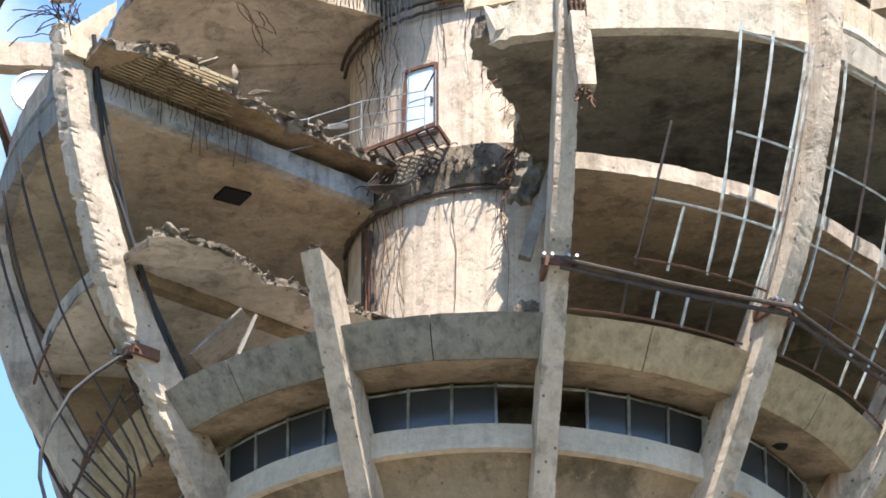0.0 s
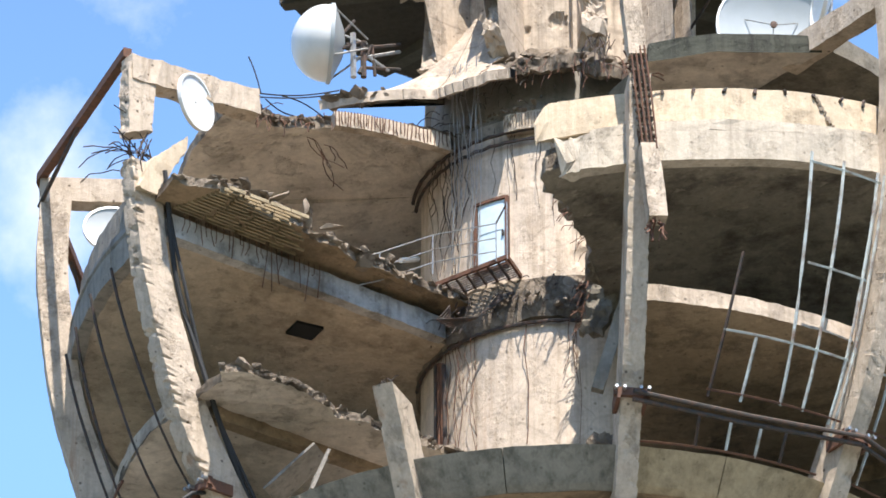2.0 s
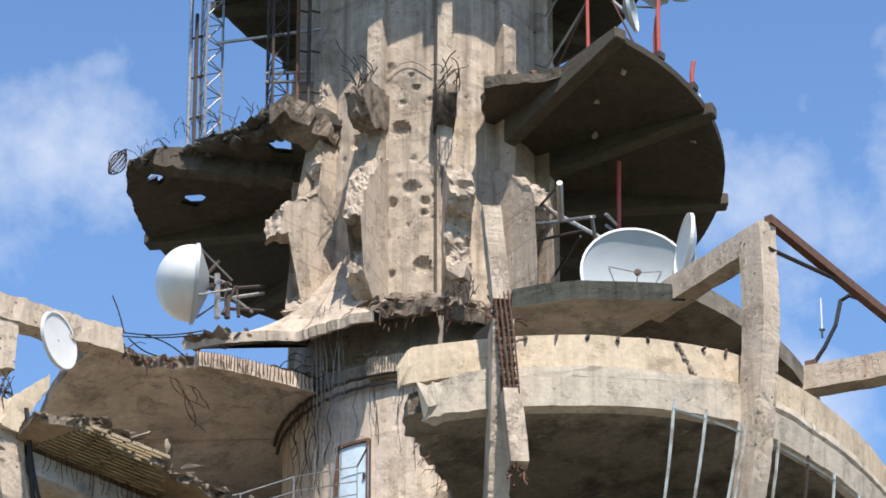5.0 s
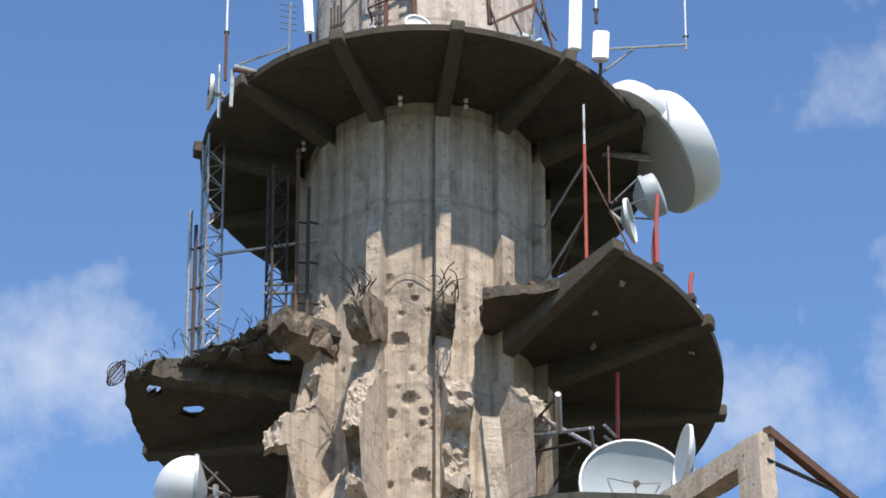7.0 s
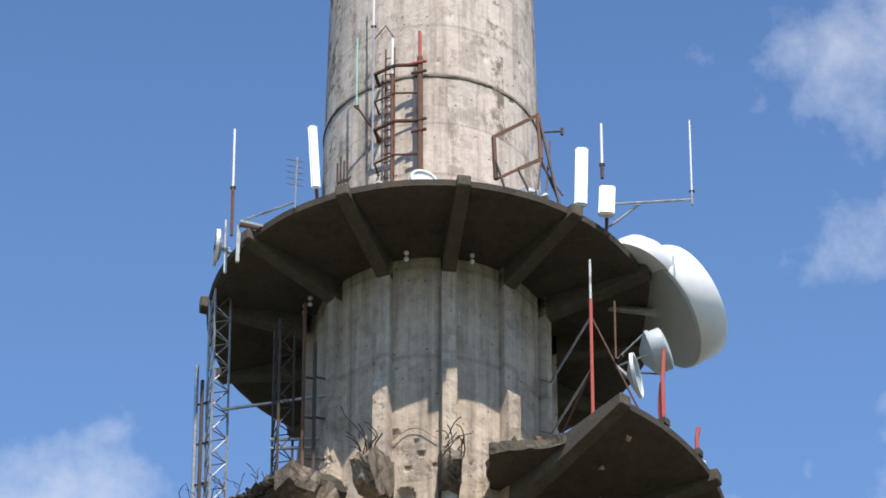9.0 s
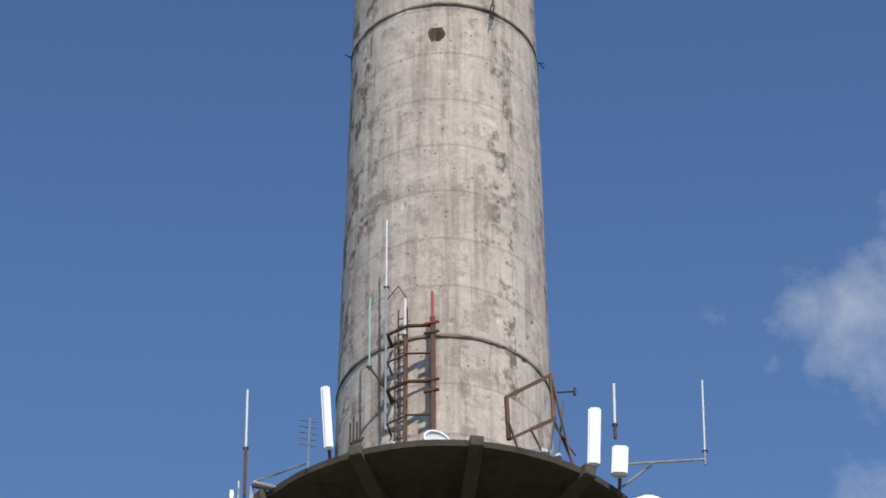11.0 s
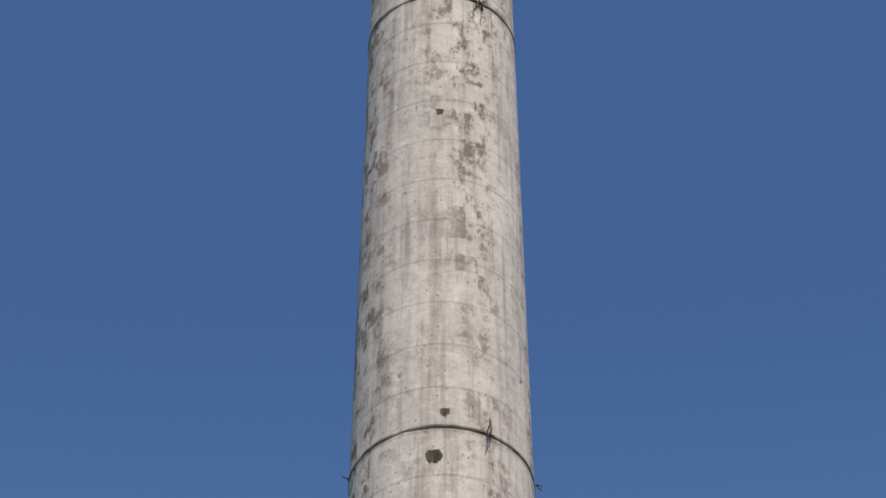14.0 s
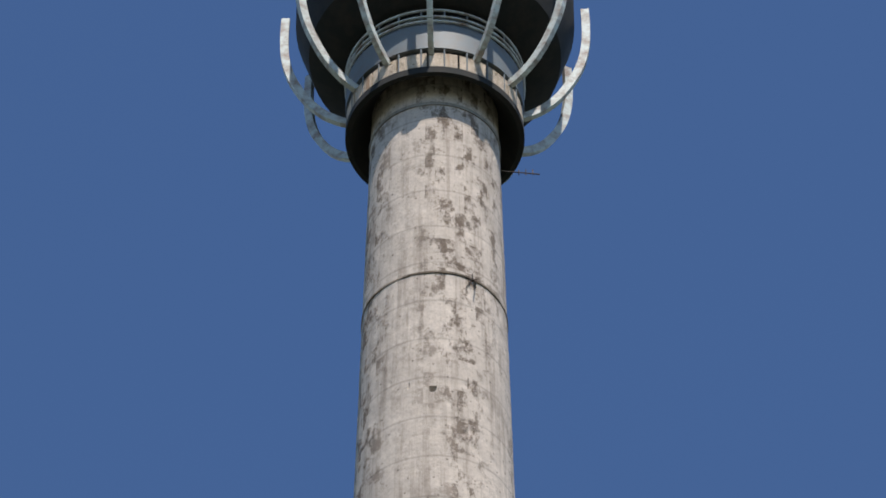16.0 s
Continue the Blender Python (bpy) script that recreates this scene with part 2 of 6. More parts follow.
DARK_STEEL = plain("dark_steel", (0.05, 0.046, 0.042), 0.75, 0.3, (0.16, 0.08, 0.05), 0.6)
WHITE = plain("white_radome", (0.80, 0.80, 0.78), 0.35, 0.0, (0.62, 0.62, 0.60), 0.4, 1.2)
# grey horn back with the shadow on it mixed into the tone
HORN_GREY = plain("horn_back_shaded_grey", (0.45, 0.445, 0.42), 0.5, 0.0, (0.38, 0.37, 0.34), 0.5, 0.8)
DISH_GREY = plain("dish_grey", (0.42, 0.455, 0.47), 0.45, 0.0, (0.34, 0.37, 0.38), 0.5, 1.0)
RED = plain("red_paint", (0.42, 0.06, 0.04), 0.55, 0.0, (0.30, 0.12, 0.09), 0.5)
RUBBER = plain("black_cable", (0.02, 0.02, 0.02), 0.7)
PALE_STEEL = plain("flaking_white_paint", (0.55, 0.60, 0.58), 0.6, 0.0, (0.20, 0.11, 0.07), 0.9, 2.2)
# near-black: the shade under the gondola is put into its paint
GONDOLA = plain("gondola_shaded_paint", (0.012, 0.014, 0.014), 0.9, 0.0, (0.04, 0.03, 0.025), 0.6, 1.5)
GONDOLA_GREY = plain("gondola_grey_paint", (0.14, 0.165, 0.18), 0.6, 0.0, (0.16, 0.13, 0.11), 0.6, 1.5)
GREEN_POLE = plain("green_fibreglass", (0.30, 0.55, 0.45), 0.5)
BLUE = plain("blue_door_paint", (0.58, 0.70, 0.77), 0.55, 0.0, (0.42, 0.50, 0.54), 0.6, 3.0)
# unseen ground: pale round the foot to bounce light up, dark further out
GROUND_BOUNCE, rn, rl, rb = material("unseen_bounce_ground")
r_co = rn.new("ShaderNodeTexCoord").outputs["Object"]
r_len = rn.new("ShaderNodeVectorMath")
r_len.operation = "LENGTH"
rl.new(r_co, r_len.inputs[0])
r_edge = arith(rn, rl, "ADD", r_len.outputs["Value"], arith(rn, rl, "MULTIPLY", noise_tex(rn, rl, r_co, 0.06, 6, 0.6), 22.0))
r_pale = ramp(rn, rl, noise_tex(rn, rl, r_co, 0.9, 8, 0.7), [(0.3, (0.30, 0.28, 0.24)), (0.7, (0.43, 0.40, 0.35))])
r_dark = ramp(rn, rl, noise_tex(rn, rl, r_co, 0.12, 8, 0.7), [(0.3, (0.028, 0.036, 0.018)), (0.7, (0.060, 0.066, 0.036))])
rl.new(blend(rn, rl, ramp(rn, rl, arith(rn, rl, "DIVIDE", r_edge, 120.0), [(0.56, 0.0), (0.59, 1.0)]), r_pale, r_dark), rb.inputs["Base Color"])
rb.inputs["Roughness"].default_value = 0.95
# black that stands for the shade inside openings
HOLE_SHADE = plain("hollow_shade_black", (0.012, 0.011, 0.010), 0.95)
GLASS, gn, gl, gb = material("dusty_glass")
gb.inputs["Base Color"].default_value = (0.045, 0.052, 0.058, 1)
gb.inputs["Roughness"].default_value = 0.2
gb.inputs["Alpha"].default_value = 0.85


# ---- mesh helpers ----
def pt(r, a, z):
    """A point by its distance from the tower's axis, the angle from the side that faces the viewer (degrees) and its height."""
    return Vector((r * math.sin(radians(a)), -r * math.cos(radians(a)), z))


def mesh_of(bm, name, mats, smooth=False):
    bmesh.ops.recalc_face_normals(bm, faces=bm.faces[:])
    me = bpy.data.meshes.new(name)
    bm.to_mesh(me)
    bm.free()
    for m in mats if isinstance(mats, (list, tuple)) else [mats]:
        me.materials.append(m)
    if smooth:
        me.polygons.foreach_set("use_smooth", [True] * len(me.polygons))
        me.set_sharp_from_angle(angle=radians(35))
    return me


def part(name, bm, mat, parent, label="", smooth=False, kind=""):
    ob = new(name, mesh_of(bm, name, mat, smooth))
    if parent:
        ob.parent = parent
        ob.matrix_parent_inverse = parent.matrix_basis.inverted() if parent.parent is None else Matrix()
    return tagged(ob, label, kind=kind)


def thing(name, label, category, base=(0, 0, 0), group="", kind=""):
    ob = new(name)
    ob.empty_display_size = 0.2
    ob.matrix_basis = Matrix.Translation(base)
    return tagged(ob, label, category, group, kind)


def jag(p, amount, f=0.9):
    v = noise.noise_vector(p * f) * 0.5 + noise.noise_vector(p * f * 3.1) * 0.35 + noise.noise_vector(p * f * 8.3) * 0.2
    return p + v * amount


def sweep(bm, prof, angles, dz=None, mat=None, rough=0.0, cap=True):
    """A closed profile of (r, z) turned round the tower's axis through the given angles."""
    rings = []
    full = abs(angles[-1] - angles[0]) >= 359.9
    for a in (angles[:-1] if full else angles):
        d = dz(a) if dz else 0.0
        ring = []
        for r, z in prof:
            p = pt(r, a, z + d)
            ring.append(bm.verts.new(jag(p, rough) if rough else p))
        rings.append(ring)
    n = len(prof)
    pairs = list(zip(rings, rings[1:])) + ([(rings[-1], rings[0])] if full else [])
    for x, y in pairs:
        for i in range(n):
            f = bm.faces.new((x[i], x[(i + 1) % n], y[(i + 1) % n], y[i]))
            if mat:
                f.material_index = mat[i]
    if cap and not full:
        for ring in (rings[0], rings[-1]):
            bm.faces.new(ring)
    return bm


def steps(a0, a1, n):
    return [a0 + (a1 - a0) * i / n for i in range(n + 1)]


def box(bm, c, size, rot=None, mat=0, rough=0.0, cuts=0):
    m = Matrix.Translation(c) @ (rot.to_4x4() if rot else Matrix()) @ Matrix.Diagonal((*size, 1))
    made = bmesh.ops.create_cube(bm, size=1.0, matrix=m)["verts"]
    faces = {f for v in made for f in v.link_faces}
    if cuts:
        edges = list({e for v in made for e in v.link_edges})
        out = bmesh.ops.subdivide_edges(bm, edges=edges, cuts=cuts, use_grid_fill=True)
        made = list({v for g in out["geom"] if isinstance(g, bmesh.types.BMVert) for v in [g]} | set(made))
        faces = {f for v in made for f in v.link_faces}
    for f in faces:
        f.material_index = mat
    if rough:
        for v in made:
            v.co = jag(v.co, rough, 2.5)
    return made


def axis_rot(direction, up=Vector((0, 0, 1))):
    """Turns local z along a direction."""
    return direction.to_track_quat("Z", "Y").to_matrix()


def frame_rot(a):
    """Local x along the tangent, y inwards, z up, on the side of the tower at angle a."""
    return Matrix.Rotation(radians(a), 3, "Z")


def beam(bm, p, q, w, h=None, mat=0, rough=0.0, cuts=0, up=Vector((0, 0, 1))):
    """A square bar between two points."""
    p, q = Vector(p), Vector(q)
    d = (q - p).normalized()
    side = d.cross(up)
    side = side.normalized() if side.length > 1e-4 else Vector((1, 0, 0))
    top = side.cross(d).normalized()
    n, h = cuts + 1, h or w
    rings = []
    for i in range(n + 1):
        c = p.lerp(q, i / n)
        ring = []
        for s, t in ((-1, -1), (1, -1), (1, 1), (-1, 1)):
            v = c + side * s * w / 2 + top * t * h / 2
            ring.append(bm.verts.new(jag(v, rough, 2.5) if rough else v))
        rings.append(ring)
    for x, y in zip(rings, rings[1:]):
        for i in range(4):
            bm.faces.new((x[i], x[(i + 1) % 4], y[(i + 1) % 4], y[i])).material_index = mat
    bm.faces.new(rings[0][::-1]).material_index = mat
    bm.faces.new(rings[-1]).material_index = mat


def rod(bm, pts, rad, sides=6, mat=0, taper=1.0):
    """A round bar or cable through a row of points."""
    pts = [Vector(p) for p in pts]
    rings = []
    for i, p in enumerate(pts):
        d = (pts[min(i + 1, len(pts) - 1)] - pts[max(i - 1, 0)]).normalized()
        side = d.cross(Vector((0.13, 0.2, 1)) if abs(d.z) < 0.95 else Vector((1, 0.1, 0))).normalized()
        top = side.cross(d)
        rr = rad * (1 + (taper - 1) * i / max(1, len(pts) - 1))
        rings.append([bm.verts.new(p + (side * math.cos(k * math.tau / sides) + top * math.sin(k * math.tau / sides)) * rr) for k in range(sides)])
    for x, y in zip(rings, rings[1:]):
        for i in range(sides):
            bm.faces.new((x[i], x[(i + 1) % sides], y[(i + 1) % sides], y[i])).material_index = mat
    if sides > 2:
        bm.faces.new(rings[0][::-1]).material_index = mat
        bm.faces.new(rings[-1]).material_index = mat


def slab(bm, outline, z0, z1, rough=0.0, mat_top=0, mat_side=0, mat_bot=0):
    """A plate from an outline of (r, a) points; z0, z1 may be functions of r and a."""
    f0 = z0 if callable(z0) else (lambda r, a: z0)
    f1 = z1 if callable(z1) else (lambda r, a: z1)
    lo = [bm.verts.new(jag(pt(r, a, f0(r, a)), rough)) for r, a in outline]
    hi = [bm.verts.new(jag(pt(r, a, f1(r, a)), rough)) for r, a in outline]
    n = len(outline)
    fb, ft = bm.faces.new(lo[::-1]), bm.faces.new(hi)
    fb.material_index, ft.material_index = mat_bot, mat_top
    for i in range(n):
        bm.faces.new((lo[i], lo[(i + 1) % n], hi[(i + 1) % n], hi[i])).material_index = mat_side
    bmesh.ops.triangulate(bm, faces=[fb, ft])


def arc(r, a0, a1, n):
    return [(r, a) for a in steps(a0, a1, n)]


def ragged(points, n, amount, seed):
    """A broken edge in (r, a): each leg split into pieces and shaken at three scales, with uneven spacing."""
    rnd, out = random.Random(seed), []
    for (r0, a0), (r1, a1) in zip(points, points[1:]):
        cuts = sorted([0.0] + [rnd.uniform(0.05, 0.95) for _ in range(n * 2)])
        for t in cuts:
            r, s = r0 + (r1 - r0) * t, a0 + (a1 - a0) * t
            p = pt(r, s, seed * 3.7)
            v = noise.noise_vector(p * 0.9) * 1.0 + noise.noise_vector(p * 2.7) * 0.7 + noise.noise_vector(p * 7.0) * 0.35
            out.append((r + v.x * amount, s + math.degrees(v.y * amount / max(r, 2))))
    out.append(points[-1])
    return out


def crumbs(bm, line, z, seed, step=0.16, size=0.22, spare=0.25):
    """Splintered lumps and flakes strung along a broken edge."""
    rnd = random.Random(seed)
    for (r0, a0), (r1, a1) in zip(line, line[1:]):
        n = max(1, int((pt(r0, a0, 0) - pt(r1, a1, 0)).length / step))
        for i in range(n):
            if rnd.random() < spare:
                continue
            t = (i + rnd.random()) / n
            r, s = r0 + (r1 - r0) * t, a0 + (a1 - a0) * t
            h = z(r, s) if callable(z) else z
            w = size * rnd.uniform(0.35, 1.3) * (1.8 if rnd.random() < 0.08 else 1.0)
            chunk(bm, pt(r + rnd.uniform(-0.12, 0.12), s, h + rnd.uniform(-0.16, 0.06)), (w * rnd.uniform(0.8, 2.0), w, w * rnd.uniform(0.35, 0.9)), rnd.randrange(9999))


PHASE = 7.9
RIB_W = 0.54


def rib_angle(k):
    return PHASE + 30 * k


# ---- ground ----
# added out of view; its two tones set the light from below
bm = bmesh.new()
bmesh.ops.create_circle(bm, cap_ends=True, segments=96, radius=3000, matrix=Matrix.Translation((0, 0, -1.6)))
tagged(new("ground", mesh_of(bm, "ground", GROUND_BOUNCE)), "unseen ground below the tower, pale at its foot for bounce light", "ground", kind="structure")


# ---- broken things ----
def chunk(bm, c, size, seed=0, rot=None, mat=0):
    """An angular lump of broken concrete."""
    rnd_c = random.Random(seed * 7 + 1)
    turn = Euler([rnd_c.uniform(-0.6, 0.6), rnd_c.uniform(-0.6, 0.6), rnd_c.uniform(0, 6)]).to_matrix()
    vs = []
    for _ in range(16):
        d = Vector([rnd_c.gauss(0, 1) for _ in range(3)]).normalized() * rnd_c.uniform(0.6, 1.15)
        vs.append(bm.verts.new(Vector(c) + turn @ Vector([d[i] * size[i] * 0.5 for i in range(3)])))
    out = bmesh.ops.convex_hull(bm, input=vs)
    spare = {g for g in out["geom_interior"] + out["geom_unused"] if isinstance(g, bmesh.types.BMVert) and g.is_valid}
    bmesh.ops.delete(bm, geom=list(spare), context="VERTS")


def dense(prof, step=0.3):
    """A closed profile with points added along its legs."""
    out = []
    for (r0, z0), (r1, z1) in zip(prof, prof[1:] + prof[:1]):
        m = max(1, int(math.hypot(r1 - r0, z1 - z0) / step))
        out += [(r0 + (r1 - r0) * i / m, z0 + (z1 - z0) * i / m) for i in range(m)]
    return out


def fin(bm, k, outline, width=0.45, rough=0.16, da=0.0, n=6):
    """A broken plate in the plane of a rib, from an outline of (r, z): flat cast sides and a rough torn edge."""
    a = rib_angle(k) + da
    t, out = pt(1, a + 90, 0), pt(1, a, 0)
    fine = []
    for (r0, z0), (r1, z1) in zip(outline, outline[1:] + outline[:1]):
        m = max(1, int(math.hypot(r1 - r0, z1 - z0) / 0.11))
        fine += [(r0 + (r1 - r0) * i / m, z0 + (z1 - z0) * i / m) for i in range(m)]
    rows = []
    for j in range(n + 1):
        row = []
        for r, z in fine:
            p = pt(r, a, z) + t * width * (j / n - 0.5)
            v = noise.noise_vector(p * 1.3) * 0.5 + noise.noise_vector(p * 3.4) * 0.55 + noise.noise_vector(p * 9.0) * 0.4
            row.append(bm.verts.new(p + (out * v.x + Vector((0, 0, v.y)) + t * v.z * 0.22) * rough))
        rows.append(row)
    m = len(fine)
    for x, y in zip(rows, rows[1:]):
        for i in range(m):
            bm.faces.new((x[i], x[(i + 1) % m], y[(i + 1) % m], y[i]))
    caps = [bm.faces.new(rows[0][::-1]), bm.faces.new(rows[-1])]
    bmesh.ops.triangulate(bm, faces=caps)


def bars(bm, c, direction, count, length, spread, seed, rad=0.014, droop=0.3):
    """A tuft of bent reinforcing bars."""
    rnd = random.Random(seed)
    for _ in range(count):
        p = Vector(c) + Vector([rnd.uniform(-spread, spread) for _ in range(3)])
        d = (Vector(direction) + Vector([rnd.uniform(-0.5, 0.5) for _ in range(3)])).normalized()
        row, q = [p], p.copy()
        ln = length * rnd.uniform(0.4, 1.2)
        for i in range(5):
            q = q + d * ln / 5
            d = (d + Vector([rnd.uniform(-0.35, 0.35) for _ in range(3)]) + Vector((0, 0, -droop))).normalized()
            row.append(q.copy())
        rod(bm, row, rad, 4)


def pitted(r_of, z0, z1, a0, a1, na, nz, pits, rough=0.02):
    """A curved wall with shrapnel pits: pits are (angle, height, size, depth)."""
    bm = bmesh.new()
    rows = []
    for i in range(nz + 1):
        z = z0 + (z1 - z0) * i / nz
        rows.append([z, []])
    for z, row in rows:
        r0 = r_of(z)
        near = [p for p in pits if abs(p[1] - z) < p[2] * 1.2]
        for j in range(na + 1):
            a = a0 + (a1 - a0) * j / na
            d = 0.0
            for pa, pz, ps, pd in near:
                u = math.hypot(radians(a - pa) * r0, z - pz) / ps
                if u < 1.15:
                    u += 0.35 * noise.noise(Vector((pa * 3 + (a - pa) * r0 * 0.25 / ps, pz * 3 + (z - pz) * 3 / ps, ps)))
                    if u < 1:
                        d = max(d, pd * (1 - u * u) ** 0.5)
            p = pt(r0 - d, a, z)
            d2 = rough * noise.noise(p * 2.2)
            row.append(bm.verts.new(pt(r0 - d + d2, a, z)))
    for (_, x), (_, y) in zip(rows, rows[1:]):
        for j in range(na):
            bm.faces.new((x[j], x[j + 1], y[j + 1], y[j]))
    return bm


# ---- the tower ----
tower = thing("broadcast_tower", "war-damaged concrete broadcast tower with a gutted lower pod", "tower", (0, 0, -1.6))

bm = bmesh.new()
sweep(bm, [(0.2, -1.6), (4.6, -1.6), (3.95, 62), (0.2, 62)], steps(0, 360, 64))
part("lower_shaft", bm, CONCRETE_GREY, tower, smooth=True)

rnd = random.Random(5)
CORE_R = 3.87
pits = [(rnd.uniform(-65, 12), rnd.uniform(67.5, 75), rnd.uniform(0.03, 0.09), 0.03) for _ in range(30)]
bm = pitted(lambda z: CORE_R, 62, 75.25, -92, 40, 200, 120, pits, 0.012)
core = part("core_wall", bm, CONCRETE_CORE, tower, "pale plastered core wall, chipped and streaked", True)
pits = [(rnd.uniform(-65, 12), rnd.uniform(76.6, 81), rnd.uniform(0.03, 0.09), 0.03) for _ in range(40)]
pits += [(9 + rnd.uniform(-3, 6), rnd.uniform(77, 80), rnd.uniform(0.2, 0.5), 0.08) for _ in range(14)]
bm = pitted(lambda z: CORE_R, 76.4, 81.3, -92, 40, 200, 70, pits, 0.015)
core_top = part("core_wall", bm, CONCRETE_CORE, tower, "", True)
# far side of the same core, in the brown that carries shade
bm = bmesh.new()
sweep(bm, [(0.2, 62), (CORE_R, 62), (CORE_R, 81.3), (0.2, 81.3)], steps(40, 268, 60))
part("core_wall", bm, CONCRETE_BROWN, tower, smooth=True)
bm = bmesh.new()
sweep(bm, [(0.2, 75.2), (4.0, 75.2), (4.12, 75.6), (3.95, 76.5), (0.2, 76.5)], steps(0, 360, 120), rough=0.22)
collar = part("floor_collar", bm, CONCRETE_BROKEN, tower, "broken concrete collar with bare bars", True)
bm = bmesh.new()
sweep(bm, [(0.2, 81.2), (3.95, 81.2), (4.05, 81.5), (3.72, 81.9), (3.66, 83.6), (0.2, 83.6)], steps(0, 360, 120), rough=0.05)
part("floor_collar", bm, CONCRETE_GREY, tower, smooth=True)
bm = bmesh.new()
sweep(bm, dense([(3.7, 81.08), (4.18, 81.05), (4.2, 81.55), (3.9, 81.7)], 0.12), steps(-22, 6, 40), rough=0.06)
part("slab_stub", bm, CONCRETE_RIB, tower, "pale stub of the roof slab round the core")
bm = bmesh.new()
for a in steps(-21.5, 5.5, 24):
    rod(bm, [pt(4.22, a, 81.5), pt(4.23, a + 0.3, 81.1)], 0.012, 4)
crumbs(bm, [(4.1, -50), (4.1, -22), (4.1, 6), (4.1, 16)], 81.75, 55, 0.09, 0.2, 0.2)
part("rubble", bm, CONCRETE_BROKEN, tower, "crumbled concrete and bars round the core", kind="stuff")
# a pipe ring round the core under each collar
for z, r in ((75.12, 3.98), (81.05, 4.1), (80.8, 4.02)):
    bm = bmesh.new()
    rod(bm, [pt(r, a, z + 0.03 * math.sin(a)) for a in steps(-85, 14, 30)], 0.05, 6)
    part("conduit", bm, DARK_STEEL, collar)

pits = []
for _ in range(60):
    s = rnd.choice((0.05, 0.06, 0.07, 0.09, 0.12))
    pits.append((rnd.uniform(-50, 50), rnd.uniform(84, 91.5), s, s * 0.9))
pits += [(-11.81, 89.50, 0.27, 0.2), (-5.63, 88.47, 0.1, 0.08), (-6.89, 87.49, 0.24, 0.16), (-15.94, 87.08, 0.16, 0.14), (-0.33, 87.03, 0.15, 0.13), (-20.23, 85.97, 0.2, 0.12), (-1.56, 84.94, 0.26, 0.2), (-16.54, 84.70, 0.14, 0.1), (-8.14, 86.26, 0.08, 0.08), (-12.23, 87.89, 0.07, 0.07),
         (-33, 89.4, 0.25, 0.18), (62, 92.3, 0.3, 0.15), (60, 87.6, 0.5, 0.25), (-18, 91.6, 0.2, 0.1)]
bm = pitted(lambda z: 3.38, 83.3, 98.0, -100, 100, 260, 210, pits, 0.03)
fluted = part("fluted_shaft", bm, CONCRETE_FLUTED, tower, "grey board-marked shaft pitted by shrapnel", True)
bm = bmesh.new()
sweep(bm, [(0.2, 83.3), (3.38, 83.3), (3.38, 98.0), (0.2, 98.0)], steps(100, 260, 40))
part("fluted_shaft", bm, CONCRETE_FLUTED, tower, smooth=True)


def shaft_r(z):
    return 3.20 - (z - 104) * 0.0215


pits = []
for _ in range(70):
    s = rnd.choice((0.03, 0.04, 0.05, 0.07))
    pits.append((rnd.uniform(-80, 80), rnd.uniform(99, 146), s, s))
pits += [(28 + rnd.uniform(-6, 6), z + rnd.uniform(-0.4, 0.4), rnd.uniform(0.08, 0.2), 0.04) for z in (106, 109, 111, 113.5, 122, 124, 127, 131, 133, 141) for _ in range(2)]
pits += [(-5.0, 116.95, 0.26, 0.5), (1.8, 118.86, 0.15, 0.25), (-1.6, 132.7, 0.12, 0.2)]
bm = pitted(shaft_r, 98.0, 149.6, -100, 100, 240, 520, pits, 0.012)
shaft = part("upper_shaft", bm, CONCRETE_SHAFT, tower, "pale concrete shaft with blotched grey patches", True)
bm = bmesh.new()
sweep(bm, [(0.2, 98.0), (shaft_r(98), 98.0), (shaft_r(149.6), 149.6), (0.2, 149.6)], steps(100, 260, 40))
part("upper_shaft", bm, CONCRETE_SHAFT, tower, smooth=True)
for z in (104.66, 118.26, 138.5):
    bm = bmesh.new()
    r = shaft_r(z)
    sweep(bm, [(r - 0.1, z - 0.05), (r + 0.035, z - 0.05), (r + 0.035, z + 0.03), (r - 0.1, z + 0.05)], steps(0, 360, 120), rough=0.05)
    part("joint_band", bm, CONCRETE_BROKEN, shaft, "dark ragged pour joint round the shaft")
# bent ties left in the joints
for i, (a, z) in enumerate(((28.5, 118.3), (30, 118.3), (27.5, 138.4), (31, 138.42), (33.5, 138.5), (-86, 118.4), (86, 118.3))):
    bm = bmesh.new()
    bars(bm, pt(shaft_r(z) + 0.03, a, z), pt(0.6, a, 0.5 if i % 2 else -0.8), 2, 0.55, 0.05, i, 0.022, 0.1)
    part("tie_wire", bm, DARK_STEEL, shaft)

# ---- ribs of the pod ----
OUTER = [(14.15, 81.4), (14.25, 78.0), (13.7, 74.0), (12.5, 70.1), (11.55, 68.5), (10.8, 67.3), (10.3, 66.3), (9.2, 64.6), (8.0, 62.5), (6.6, 59.5), (5.2, 56.0), (4.3, 52)]


def curve_at(z):
    for (r0, z0), (r1, z1) in zip(OUTER, OUTER[1:]):
        if z1 <= z <= z0:
            return r1 + (r0 - r1) * (z - z1) / (z0 - z1)
    return OUTER[0][0] if z > OUTER[0][1] else OUTER[-1][0]


def smooth_curve(z):
    return sum(curve_at(z + d) for d in (-1.0, -0.5, 0, 0.5, 1.0)) / 5


